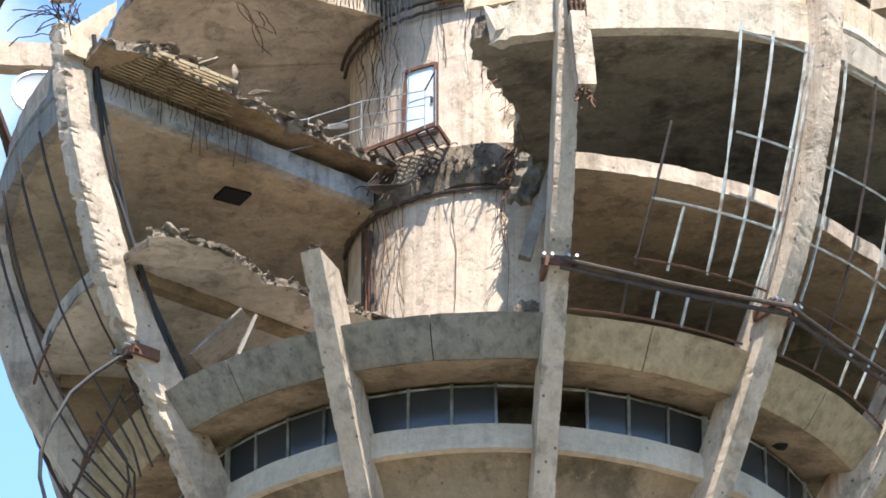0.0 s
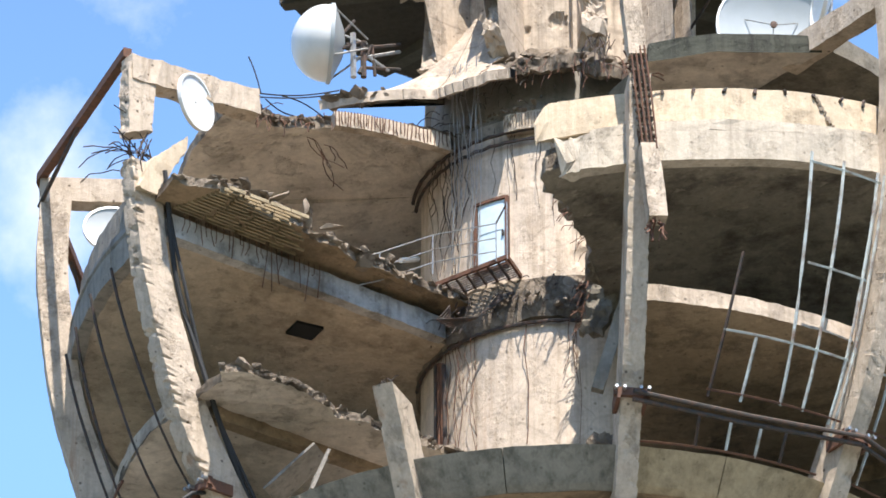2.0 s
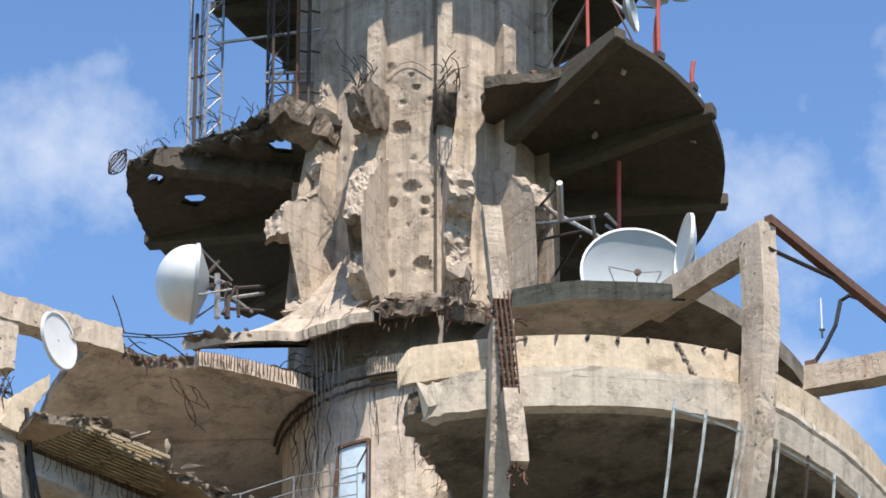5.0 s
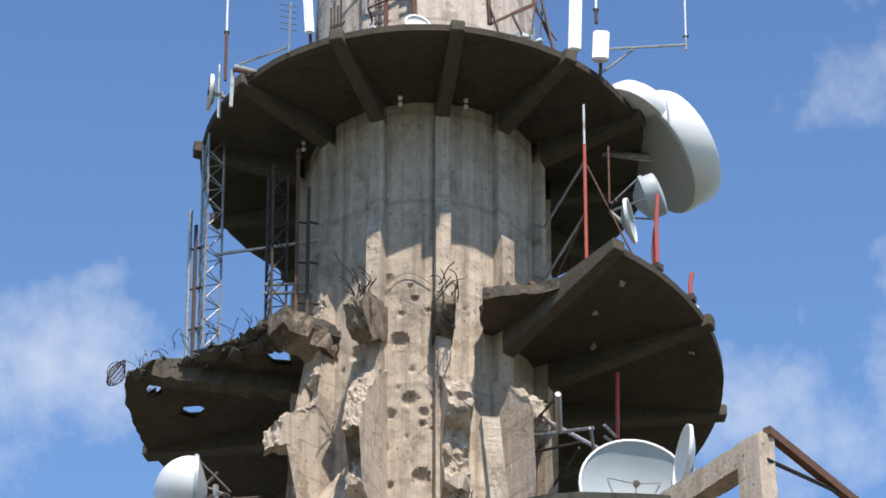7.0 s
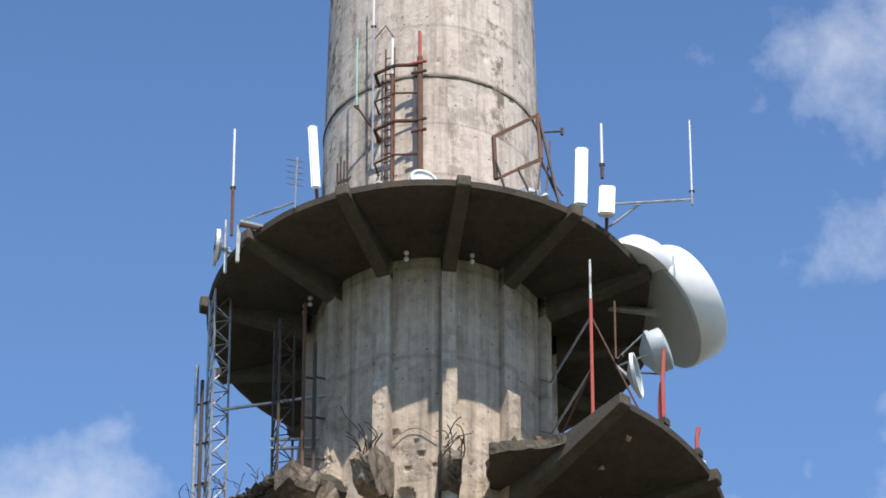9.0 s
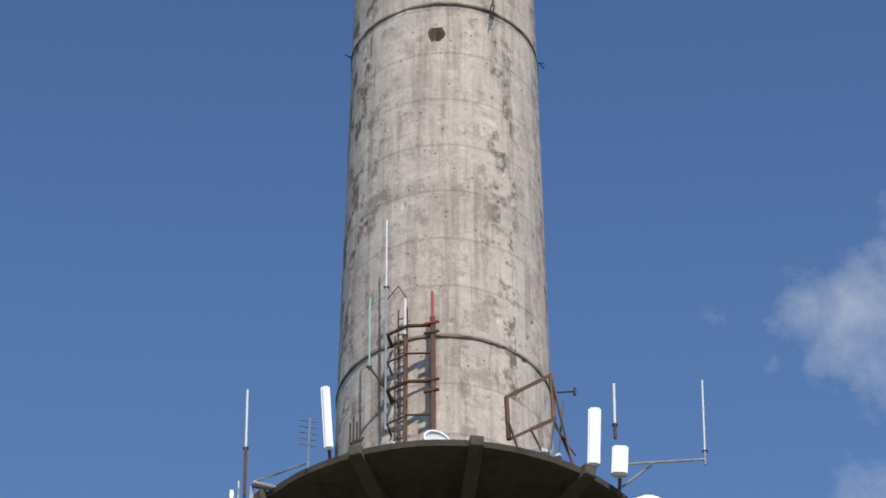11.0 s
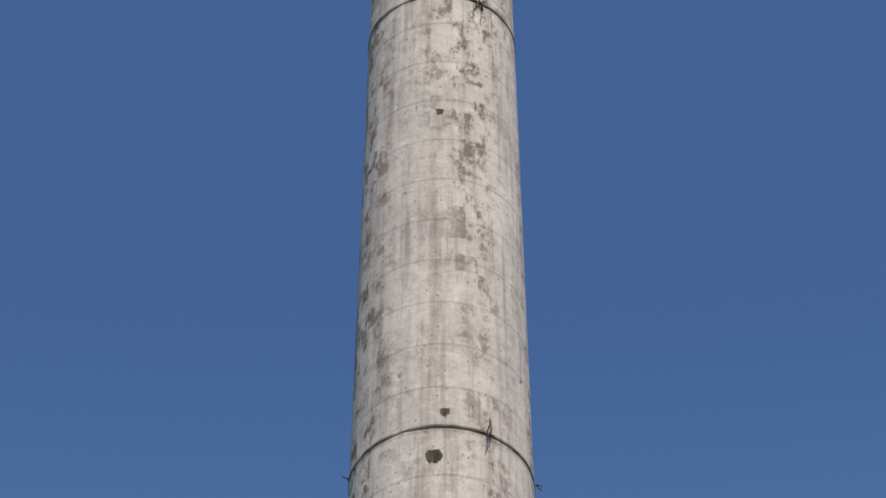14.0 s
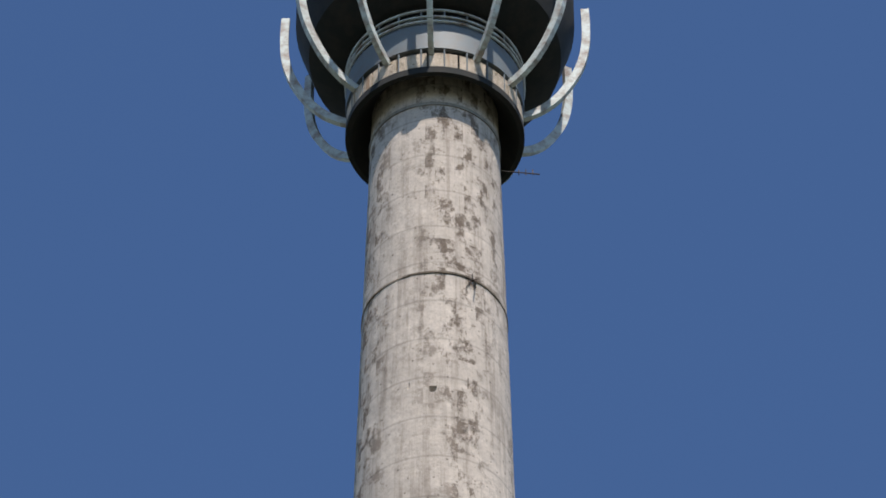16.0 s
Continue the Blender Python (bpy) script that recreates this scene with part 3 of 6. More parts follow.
def rib(k, z_top, z_bot=52.0, depth=0.84, rough=0.02, da=0.0, n=180, chip=0.2):
    a = rib_angle(k) + da
    bm = bmesh.new()
    t = pt(1, a + 90, 0)
    rings = []
    for i in range(n + 1):
        z = z_top + (z_bot - z_top) * i / n
        ro = smooth_curve(z)
        slope = smooth_curve(z + 0.5) - smooth_curve(z - 0.5)
        d = depth * math.sqrt(1 + slope * slope) * (1 + 0.045 * max(0.0, 74 - max(z, 62)))
        ring = []
        for s, rr in ((-1, ro), (-0.45, ro), (0, ro), (0.45, ro), (1, ro), (1, ro - d * 0.3), (1, ro - d * 0.65), (1, ro - d), (0, ro - d), (-1, ro - d), (-1, ro - d * 0.65), (-1, ro - d * 0.3)):
            p = pt(rr, a, z) + t * s * RIB_W / 2
            v = noise.noise_vector(p * 1.6) * 0.5 + noise.noise_vector(p * 5.2) * 0.5
            p = p + v * rough * (3 if i == 0 else 1)
            # corners chipped off, faces pitted
            if abs(s) == 1 and rr == ro:
                bite = max(0.0, noise.noise(p * 2.6 + Vector((9, 3, s))) - (0.25 if k == -2 else 0.45)) * chip + max(0.0, noise.noise(p * 7.5) - 0.15) * chip * 0.7
                p = p - t * s * bite - pt(1, a, 0) * bite * 0.8
            elif rr == ro:
                p = p - pt(1, a, 0) * max(0.0, noise.noise(p * 4.3 + Vector((2, 8, 1))) - 0.28) * chip * 0.9
            ring.append(bm.verts.new(p))
        rings.append(ring)
    m = 12
    for x, y in zip(rings, rings[1:]):
        for i in range(m):
            bm.faces.new((x[i], x[(i + 1) % m], y[(i + 1) % m], y[i]))
    bm.faces.new(rings[0])
    bm.faces.new(rings[-1])
    return part("rib", bm, CONCRETE_RIB, tower, "curved concrete rib, rust-stained and pitted" if k in (-2, 0, 1) else "")


RIB_TOPS = {-2: 77.2, -1: 69.1, 0: 76.2}
ribs = {k: rib(k, RIB_TOPS.get(k, 80.9), rough=0.03 if k == -2 else 0.008, chip=0.34 if k == -2 else 0.1, n=320 if k in (-2, -1, 0, 1) else 160) for k in range(-5, 7)}

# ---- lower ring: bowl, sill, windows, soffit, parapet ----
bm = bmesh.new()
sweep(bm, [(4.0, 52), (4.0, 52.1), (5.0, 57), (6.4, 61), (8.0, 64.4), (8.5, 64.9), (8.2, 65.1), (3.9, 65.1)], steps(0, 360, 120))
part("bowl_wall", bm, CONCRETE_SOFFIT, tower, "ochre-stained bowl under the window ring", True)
bm = bmesh.new()
sweep(bm, [(8.3, 64.86), (8.72, 64.86), (8.66, 65.56), (8.3, 65.56)], steps(0, 360, 120), rough=0.03)
part("window_sill_ring", bm, CONCRETE_BAND, tower, "pale concrete sill band", True)
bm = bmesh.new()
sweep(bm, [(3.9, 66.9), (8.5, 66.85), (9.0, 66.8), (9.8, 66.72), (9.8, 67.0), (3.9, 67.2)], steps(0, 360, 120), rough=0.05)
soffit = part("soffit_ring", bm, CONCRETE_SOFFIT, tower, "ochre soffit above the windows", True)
# wall behind the windows, its darkness taken from the shaded brown
bm = bmesh.new()
sweep(bm, [(7.0, 65.3), (7.1, 65.3), (7.1, 66.9), (7.0, 66.9)], steps(0, 360, 60))
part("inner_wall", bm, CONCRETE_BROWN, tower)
for k in range(-5, 7):
    # parapet panel in two lengths
    a0, a1 = rib_angle(k) + 0.3, rib_angle(k + 1) - 0.3
    am = a0 + (a1 - a0) * 0.45
    for b0, b1 in ((a0, am - 0.08), (am + 0.08, a1)):
        bm = bmesh.new()
        sweep(bm, [(9.6, 66.8), (9.85, 66.72), (10.0, 66.85), (10.62, 67.58), (10.3, 67.66)], steps(b0, b1, 12), rough=0.05)
        part("parapet_panel", bm, PARAPET_GREY if k in (-2, -1) else PARAPET, tower)
    # windows under the soffit
    frame_ob = None
    for j in range(4):
        b0, b1 = a0 + (a1 - a0) * j / 4, a0 + (a1 - a0) * (j + 1) / 4
        bm = bmesh.new()
        for b in (b0, b1):
            box(bm, pt(8.46, b, 66.15), (0.07, 0.09, 1.3), frame_rot(b))
        for z in (65.6, 66.72):
            beam(bm, pt(8.46, b0, z), pt(8.46, b1, z), 0.05)
        frame_ob = part("window", bm, PALE_STEEL if j != 2 else STEEL, tower)
        if not (k in (-1, 0) and j == 3 - 3 * (k == 0)):
            bm = bmesh.new()
            sweep(bm, [(8.44, 65.62), (8.455, 65.62), (8.455, 66.7), (8.44, 66.7)], [b0 + 0.3, b1 - 0.3])
            pane = part("pane", bm, GLASS, frame_ob)
    bm = bmesh.new()
    sweep(bm, [(3.9, 67.1), (9.95, 66.9), (9.95, 67.1), (3.9, 67.3)], steps(rib_angle(k), rib_angle(k + 1), 10))
    part("floor_plate", bm, CONCRETE_GREY, tower)

# solid black lump paints the dark of a broken hole
bm = bmesh.new()
chunk(bm, pt(8.85, 54.5, 66.8), (0.55, 0.5, 0.16), 88)
part("spalled_patch", bm, HOLE_SHADE, soffit, "black lump standing for the dark of a soffit hole")

# ---- floor at the second level ----
def second_floor(a0, a1):
    bm = bmesh.new()
    sweep(bm, [(3.8, 71.15), (11.6, 70.95), (11.95, 70.95), (11.98, 71.38), (3.8, 71.4)], steps(a0, a1, 14), mat=[0, 0, 1, 1, 1], rough=0.09)
    slab_ob = part("second_floor_slab", bm, [CONCRETE_SOFFIT, CONCRETE], tower)
    # downstand beam under the slab along the rib
    bm = bmesh.new()
    beam(bm, pt(4.0, a1, 70.95), pt(11.4, a1, 70.75), 0.35, 0.5, rough=0.04, cuts=10)
    part("downstand_beam", bm, CONCRETE_SOFFIT, slab_ob)


for k in range(1, 10):
    second_floor(rib_angle(k), rib_angle(k + 1))


def soffit_plate(name, outline, z0, z1, mats, rough, n=3, label="", holes=()):
    """A broken floor plate with a grid inside its outline, so that the faces take an uneven surface."""
    bm = bmesh.new()
    slab(bm, outline, z0, z1, 0.0, 1, 1, 0)
    bmesh.ops.subdivide_edges(bm, edges=bm.edges[:], cuts=n, use_grid_fill=True)
    for r, a, s in holes:
        c = pt(r, a, 0)
        gone = [f for f in bm.faces if (f.calc_center_median() - c).xy.length < s]
        bmesh.ops.delete(bm, geom=gone, context="FACES")
    for v in bm.verts:
        v.co = jag(v.co, rough, 1.3)
    return part(name, bm, mats, tower, label)


cut = ragged([(11.9, 8.5), (9.5, 9.5), (7.0, 12.5), (5.0, 17), (3.8, 22)], 4, 0.18, 3)
soffit_plate("second_floor_slab", cut + [(3.8, 30), (3.8, rib_angle(1))] + arc(11.95, rib_angle(1), 8.5, 14)[:-1], 70.95, 71.4, [CONCRETE_SOFFIT, CONCRETE], 0.06, 2)
cut = ragged([(12.3, -44.5), (11.9, -42.4), (11.3, -41.7), (10.7, -41.3), (10.1, -40.4), (9.2, -41.4), (8.6, -41.9), (8.0, -40.1), (7.3, -39.6), (6.3, -36), (5.7, -35.5), (4.9, -33), (3.8, -32)], 3, 0.11, 4)
soffit_plate("second_floor_slab", [(3.8, -80), (11.9, rib_angle(-3))] + arc(11.95, rib_angle(-3), -46, 14)[1:] + cut, 70.85, 71.08, [CONCRETE_UMBER, CONCRETE_BROKEN], 0.16, 2,
             "broken second floor slab with a torn edge")
bm = bmesh.new()
crumbs(bm, cut[:-6], 71.05, 41, 0.13, 0.2)
part("rubble", bm, CONCRETE_BROKEN, tower, "splintered concrete along a torn floor edge", kind="stuff")

# ---- third level with the outer fascia ----
def sag(a):
    """The fascia hangs down towards its cut end."""
    x = (a + 180) % 360 - 180
    return 0.0 if x > 36 or x < -20 else -1.5 * ((36 - x) / 36) ** 1.0


def third_floor(a0, a1, slab_too=True):
    ang = steps(a0, a1, max(6, int((a1 - a0) / 2)))
    if slab_too:
        bm = bmesh.new()
        sweep(bm, [(3.85, 75.3), (8, 75.36), (12.9, 75.42), (12.9, 75.9), (3.85, 76.1)], ang, dz=lambda a: sag(a) * 0.8, rough=0.1)
        # paler soffit on the left, darker elsewhere: bay light put into the colour
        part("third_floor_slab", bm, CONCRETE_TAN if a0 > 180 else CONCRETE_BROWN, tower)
    for j in range(3):
        b0, b1 = a0 + (a1 - a0) * j / 3 + 0.06, a0 + (a1 - a0) * (j + 1) / 3 - 0.06
        for prof, mat in (([(12.85, 75.25), (13.2, 75.25), (13.25, 76.0), (13.2, 76.04), (12.85, 76.04)], FASCIA_LOW), ([(12.85, 76.07), (13.2, 76.07), (13.26, 76.15), (13.2, 76.4), (12.85, 76.4)], FASCIA_LOW), ([(12.8, 76.41), (13.0, 76.41), (13.02, 77.45), (12.8, 77.47)], FASCIA_HIGH)):
            bm = bmesh.new()
            sweep(bm, prof, steps(b0, b1, 10), dz=sag, rough=0.08)
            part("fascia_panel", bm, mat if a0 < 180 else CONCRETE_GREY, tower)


for z0, z1, r0, r1, start in ((75.25, 76.1, 12.85, 13.22, 0.2), (76.1, 76.4, 12.85, 13.22, 1.0), (76.42, 77.45, 12.8, 13.02, -3.2)):
    bm = bmesh.new()
    ang = [start + 0.25 * i for i in range(20)] + steps(start + 5.2, rib_angle(1), 16)
    rings = []
    for i, a in enumerate(ang):
        w = max(0.05, 0.5 * (1 - i / 9))
        ring = [pt(r, a, z + sag(a)) for r, z in ((r0, z0), (r1, z0), (r1, (z0 + z1) / 2), (r1, z1), (r0, z1), (r0, (z0 + z1) / 2))]
        rings.append([bm.verts.new(p + (noise.noise_vector(p * 1.9) * 0.7 + noise.noise_vector(p * 6) * 0.3) * w) for p in ring])
    for x, y in zip(rings, rings[1:]):
        for i in range(6):
            bm.faces.new((x[i], x[(i + 1) % 6], y[(i + 1) % 6], y[i]))
    bm.faces.new(rings[0]), bm.faces.new(rings[-1])
    part("fascia_panel", bm, FASCIA_HIGH if z0 > 76.3 else FASCIA_LOW, tower, "pale fascia panel with a broken end")
cut = ragged([(12.95, -2.2), (11.8, -2.4), (10.8, 0.5), (9.6, 1.0), (8.6, 4.5), (7.0, 6), (5.5, 9.5), (3.85, 13)], 5, 0.22, 8)
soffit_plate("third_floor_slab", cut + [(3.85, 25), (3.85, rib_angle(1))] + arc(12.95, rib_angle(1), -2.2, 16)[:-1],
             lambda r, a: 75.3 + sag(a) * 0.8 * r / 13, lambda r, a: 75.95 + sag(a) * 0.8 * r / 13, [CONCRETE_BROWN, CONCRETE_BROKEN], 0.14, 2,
             "third floor slab with a ragged hanging end")
# broken fixings along the top of the fascia
for i, a in enumerate((11.0, 14.4, 18.0, 21.6, 25.2, 28.8, 32.4, 35.4)):
    bm = bmesh.new()
    chunk(bm, pt(13.05, a, 77.36 + sag(a)), (0.14, 0.12, 0.26 + 0.1 * (i % 2)), 1200 + i)
    part("fixing_stub", bm, DARK_STEEL, tower)
bm = bmesh.new()
for i in range(9):
    chunk(bm, pt(13.03, 29.2 + 0.32 * i, 77.2 - 0.11 * i + sag(30)), (0.2, 0.1, 0.26), 1230 + i)
part("spalled_patch", bm, CONCRETE_BROKEN, tower, "dark spalled gash in the fascia")
for k in range(1, 9):
    third_floor(rib_angle(k), rib_angle(k + 1))
third_floor(rib_angle(9), rib_angle(10))

# hanging end of the third floor beside the core: a slab turned down, ribbed, with a ragged edge
def hung_slab(left, right, thick, rough, nu=10, nv=44):
    """A plate that hangs between two lines of points, split finely and shaken."""
    def along(line, t):
        x = t * (len(line) - 1)
        i = min(int(x), len(line) - 2)
        return line[i].lerp(line[i + 1], x - i)
    bm = bmesh.new()
    sheets = []
    for back in (0, 1):
        grid = []
        for j in range(nv + 1):
            p0, p1 = along(left, j / nv), along(right, j / nv)
            row = []
            for i in range(nu + 1):
                p = p0.lerp(p1, i / nu) + Vector((0, thick * back, 0))
                v = noise.noise_vector(p * 1.4) * 0.6 + noise.noise_vector(p * 4.0) * 0.5 + noise.noise_vector(p * 9.0) * 0.25
                rib_out = 0.09 if (j // 2) % 2 and not back else 0.0
                edge = 2.0 if i in (0, nu) or j == nv else 1.0
                row.append(bm.verts.new(p + v * rough * edge - Vector((0, rib_out, 0))))
            grid.append(row)
        sheets.append(grid)
    f, k = sheets
    for g in sheets:
        for x, y in zip(g, g[1:]):
            for i in range(nu):
                bm.faces.new((x[i], x[i + 1], y[i + 1], y[i]))
    rim = lambda g: g[0] + [r[-1] for r in g[1:]] + g[-1][-2::-1] + [r[0] for r in g[-2:0:-1]]
    x, y = rim(f), rim(k)
    for i in range(len(x)):
        bm.faces.new((x[i], x[(i + 1) % len(x)], y[(i + 1) % len(x)], y[i]))
    bmesh.ops.recalc_face_normals(bm, faces=bm.faces[:])
    return bm


bm = hung_slab([pt(5.58, -1.24, 78.89), pt(5.46, -1.65, 77.84), pt(5.34, 6.46, 77.11), pt(5.22, 9.13, 76.37), pt(5.15, 6.50, 75.11), pt(5.10, 4.99, 74.11)],
               [pt(6.18, 15.99, 78.64), pt(6.06, 16.19, 77.59), pt(5.94, 16.41, 76.63), pt(5.82, 16.37, 75.92), pt(5.70, 14.17, 74.85), pt(5.58, 9.18, 73.80)], 0.3, 0.13)
part("hanging_slab_edge", bm, CONCRETE_BROWN, tower, "dark ribbed slab end hanging beside the core")
bm = bmesh.new()
for i in range(46):
    t = i / 46
    p = (pt(5.58, -1.29, 78.19)).lerp(pt(5.22, 9.13, 76.37), t / 0.45) if t < 0.45 else (pt(5.22, 9.13, 76.37)).lerp(pt(5.10, 4.99, 74.11), (t - 0.45) / 0.55)
    bars(bm, p, (-0.7, -0.5, -0.5), 1, 0.55, 0.12, 800 + i, 0.013, 0.3)
part("rebar", bm, RUST, tower, "bars splayed from the hanging slab end", kind="stuff")
bm = bmesh.new()
beam(bm, pt(8.20, 11.55, 73.65), pt(8.20, 5.39, 70.52), 0.26, 0.3, rough=0.05, cuts=16)
part("leaning_post", bm, CONCRETE_GREY, tower, "broken post leaning below the hanging slab end")
# torn slab strip, ribbed beneath, along the left edge beam
cut = ragged([(13.6, -47.0), (12.8, -45), (12.1, -43.3), (11.0, -44.5), (9.9, -43.2), (8.9, -45.2), (8.2, -44.1), (7.4, -44.8), (6.6, -43.2), (6.0, -43.4), (4.9, -42.0), (3.9, -40)], 4, 0.16, 12)
soffit_plate("third_floor_slab", [(3.85, -54), (13.3, -53.5)] + cut, 76.15, 76.38, [CONCRETE_SOFFIT, CONCRETE_BROKEN], 0.12, 2, "torn floor strip with ribbed underside")
bm = bmesh.new()
rnd = random.Random(21)
for i in range(13):
    off = 0.14 + 0.135 * i
    side = pt(1, 39, 0) * off
    p, q = pt(12.9 - 0.05 * i, -51.2, 76.1) + side, pt(9.0 + rnd.uniform(-0.2, 0.5) + 0.08 * i, -50.8, 76.1) + side
    for j in range(4):
        beam(bm, p.lerp(q, j / 4 + 0.01), p.lerp(q, j / 4 + rnd.uniform(0.20, 0.25)), 0.05, 0.10, rough=0.015, cuts=2)
part("slab_rib", bm, PARAPET, tower, "narrow concrete ribs under the torn floor", kind="stuff")
bm = bmesh.new()
beam(bm, pt(4.2, -50.5, 75.62), pt(12.9, -51.6, 75.6), 0.34, 0.62, rough=0.06, cuts=30)
part("edge_beam", bm, BEAM_GREY, tower, "blue-grey radial beam with bars exposed")
bm = bmesh.new()
for i in range(26):
    r = 12.6 - i * 0.17 + rnd.uniform(-0.04, 0.04)
    drop = rnd.uniform(0.3, 0.7) + (rnd.uniform(0.3, 0.9) if rnd.random() < 0.3 else 0)
    top = pt(r, -50.2 - 0.09 * (r - 4), 75.95)
    rod(bm, [top + pt(0.2, 40, 0), top + pt(0.22, 40, -0.3), top + pt(0.2, 40, -drop) + Vector((rnd.uniform(-0.1, 0.1), 0, 0))], 0.011, 4)
part("stirrup", bm, RUST, tower, "bare stirrup bars on the radial beam", kind="stuff")
bm = bmesh.new()
for i in range(9):
    r = 4.6 + i * 0.95 + rnd.uniform(-0.2, 0.2)
    chunk(bm, pt(r, -43.5 - 0.25 * i + rnd.uniform(-1, 1), 76.5), (rnd.uniform(0.3, 0.7), 0.3, rnd.uniform(0.1, 0.3)), i)
crumbs(bm, cut, 76.36, 43, 0.12, 0.24)
for i in range(9):
    s = rnd.uniform(8.6, 12.6)
    chunk(bm, pt(s, -44.2 + rnd.uniform(-1.2, 0.8), 76.5), (rnd.uniform(0.5, 1.2), 0.35, rnd.uniform(0.08, 0.2)), 600 + i)
chunk(bm, pt(9.7, -42.6, 76.75), (0.4, 0.3, 0.8), 31)
chunk(bm, pt(9.0, -41.8, 76.35), (0.9, 0.3, 0.16), 33)
chunk(bm, pt(11.6, -44, 76.6), (0.9, 0.4, 0.14), 35)
chunk(bm, pt(10.6, -43.6, 76.65), (0.8, 0.3, 0.2), 37)
part("rubble", bm, CONCRETE_BROKEN, tower, "broken concrete lumps along a torn edge", kind="stuff")
# a black plate in place of the dark inside a square duct opening
bm = bmesh.new()
slab(bm, [(7.2, -61.2), (7.95, -61.5), (8.0, -66.0), (7.25, -66.4)], 75.24, 75.33)
part("duct_opening_dark", bm, HOLE_SHADE, tower, "black plate painted as the dark of a square soffit opening")

# ---- top slab ----
def top_slab(a0, a1, r=10.9):
    bm = bmesh.new()
    sweep(bm, [(3.6, 81.2), (7, 80.75), (r, 80.45), (r, 81.05), (3.6, 81.9)], steps(a0, a1, max(4, int((a1 - a0) / 3))), rough=0.08)
    # same split for the roof: its light and shade come from the material
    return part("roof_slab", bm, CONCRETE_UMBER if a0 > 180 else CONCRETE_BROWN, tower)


for k in range(1, 9):
    top_slab(rib_angle(k), rib_angle(k + 1))
roof_lo = lambda r, a: 81.2 - 0.1 * (r - 3.6)
roof_hi = lambda r, a: 81.68 - 0.12 * (r - 3.6)
soffit_plate("roof_slab", [(3.6, 8), (7.3, 17.5), (8.2, 15.8), (9.4, 25), (10.9, rib_angle(1)), (3.6, rib_angle(1))], lambda r, a: roof_lo(r, a) - 0.22, roof_hi, [CONCRETE_UMBER, MOSSY_SHADED], 0.07, 3)
cut = ragged([(10.3, -54), (9.6, -56.5), (8.4, -56), (7.4, -51.5), (6.0, -49), (5.0, -45.5), (3.7, -46)], 5, 0.16, 9)
soffit_plate("roof_slab", [(3.6, -83), (10.7, rib_angle(-3))] + arc(10.6, rib_angle(-3), -57, 8)[1:] + cut, roof_lo, roof_hi, [CONCRETE_UMBER, CONCRETE_BROKEN], 0.10, 2,
             "roof slab torn off along one rib")
bm = bmesh.new()
EDGE_ROW = [pt(7.75, -51.4, 80.86), pt(7.0, -50.0, 80.96), pt(6.35, -48.6, 81.0), pt(5.4, -46.6, 81.06), pt(4.4, -44.2, 81.12)]
for p, q in zip(EDGE_ROW, EDGE_ROW[1:]):
    beam(bm, p, q, 0.26, 0.46, rough=0.05, cuts=10)
strip = part("slab_edge", bm, CONCRETE_RIB, tower, "pale torn edge of the roof slab")
bm = bmesh.new()
for i in range(34):
    x = i / 34 * 4
    p = EDGE_ROW[int(x)].lerp(EDGE_ROW[int(x) + 1], x % 1) + Vector((0.07, -0.13, 0))
    rod(bm, [p + Vector((0, 0, 0.24)), p + Vector((0.02 * math.sin(i * 2.1), -0.03, 0)), p + Vector((0.03 * math.sin(i), 0, -0.2 - 0.06 * math.sin(i * 1.7)))], 0.014, 4)
part("stirrup", bm, RUST, strip, kind="stuff")
bm = bmesh.new()
crumbs(bm, [c for c in cut if c[0] > 7.5], lambda r, a: roof_hi(r, a) - 0.1, 47, 0.07, 0.2, 0.15)
part("rubble", bm, CONCRETE_BROKEN, tower, "splintered concrete along the torn roof edge", kind="stuff")
bm = bmesh.new()
for i in range(14):
    r, s = cut[3 + i * 2]
    bars(bm, pt(r, s, roof_lo(r, s) + 0.2), pt(1, s + 60, -0.3), 2, 0.9, 0.15, 700 + i, 0.013, 0.3)
for i in range(8):
    bars(bm, pt(7.2 + 0.12 * i, -60 + 0.4 * i, roof_lo(7.2, 0)), (0.5, -0.3, -0.8), 1, 1.5, 0.2, 760 + i, 0.012, 0.15)
part("rebar", bm, RUST, tower, "bent bars out of the torn roof edge", kind="stuff")

# radial top beams and the steel ring that ties the rib heads
for k in (-3, 1, 2, 3, 4, 5, 6, -4, -5, -2):
    bm = bmesh.new()
    a = rib_angle(k)
    r_in = 10.2 if k == -2 else 9.6
    beam(bm, pt(r_in, a, 80.75 if k != -2 else 80.4), pt(14.2, a, 80.55 if k != -2 else 79.95), 0.5, 0.74, rough=0.05 if k != -2 else 0.12, cuts=16)
    part("top_beam", bm, CONCRETE_RIB, tower, "concrete beam from the roof to a rib head")
bm = bmesh.new()
fin(bm, -2, [(13.45, 80.3), (14.25, 80.1), (14.2, 77.9), (13.5, 78.2)], 0.45, 0.12)
hang = part("hanging_rib_head", bm, CONCRETE_RIB, tower, "rust-streaked stump hanging from the top beam")
bm = bmesh.new()
bars(bm, pt(13.7, rib_angle(-2), 78.0), (0, 0, -1), 9, 1.2, 0.3, 3, 0.02, 0.05)
bars(bm, pt(13.6, rib_angle(-2), 77.3), (-0.5, -0.3, 0.6), 16, 1.6, 0.35, 4, 0.018, 0.25)
part("rebar", bm, DARK_STEEL, hang, kind="stuff")
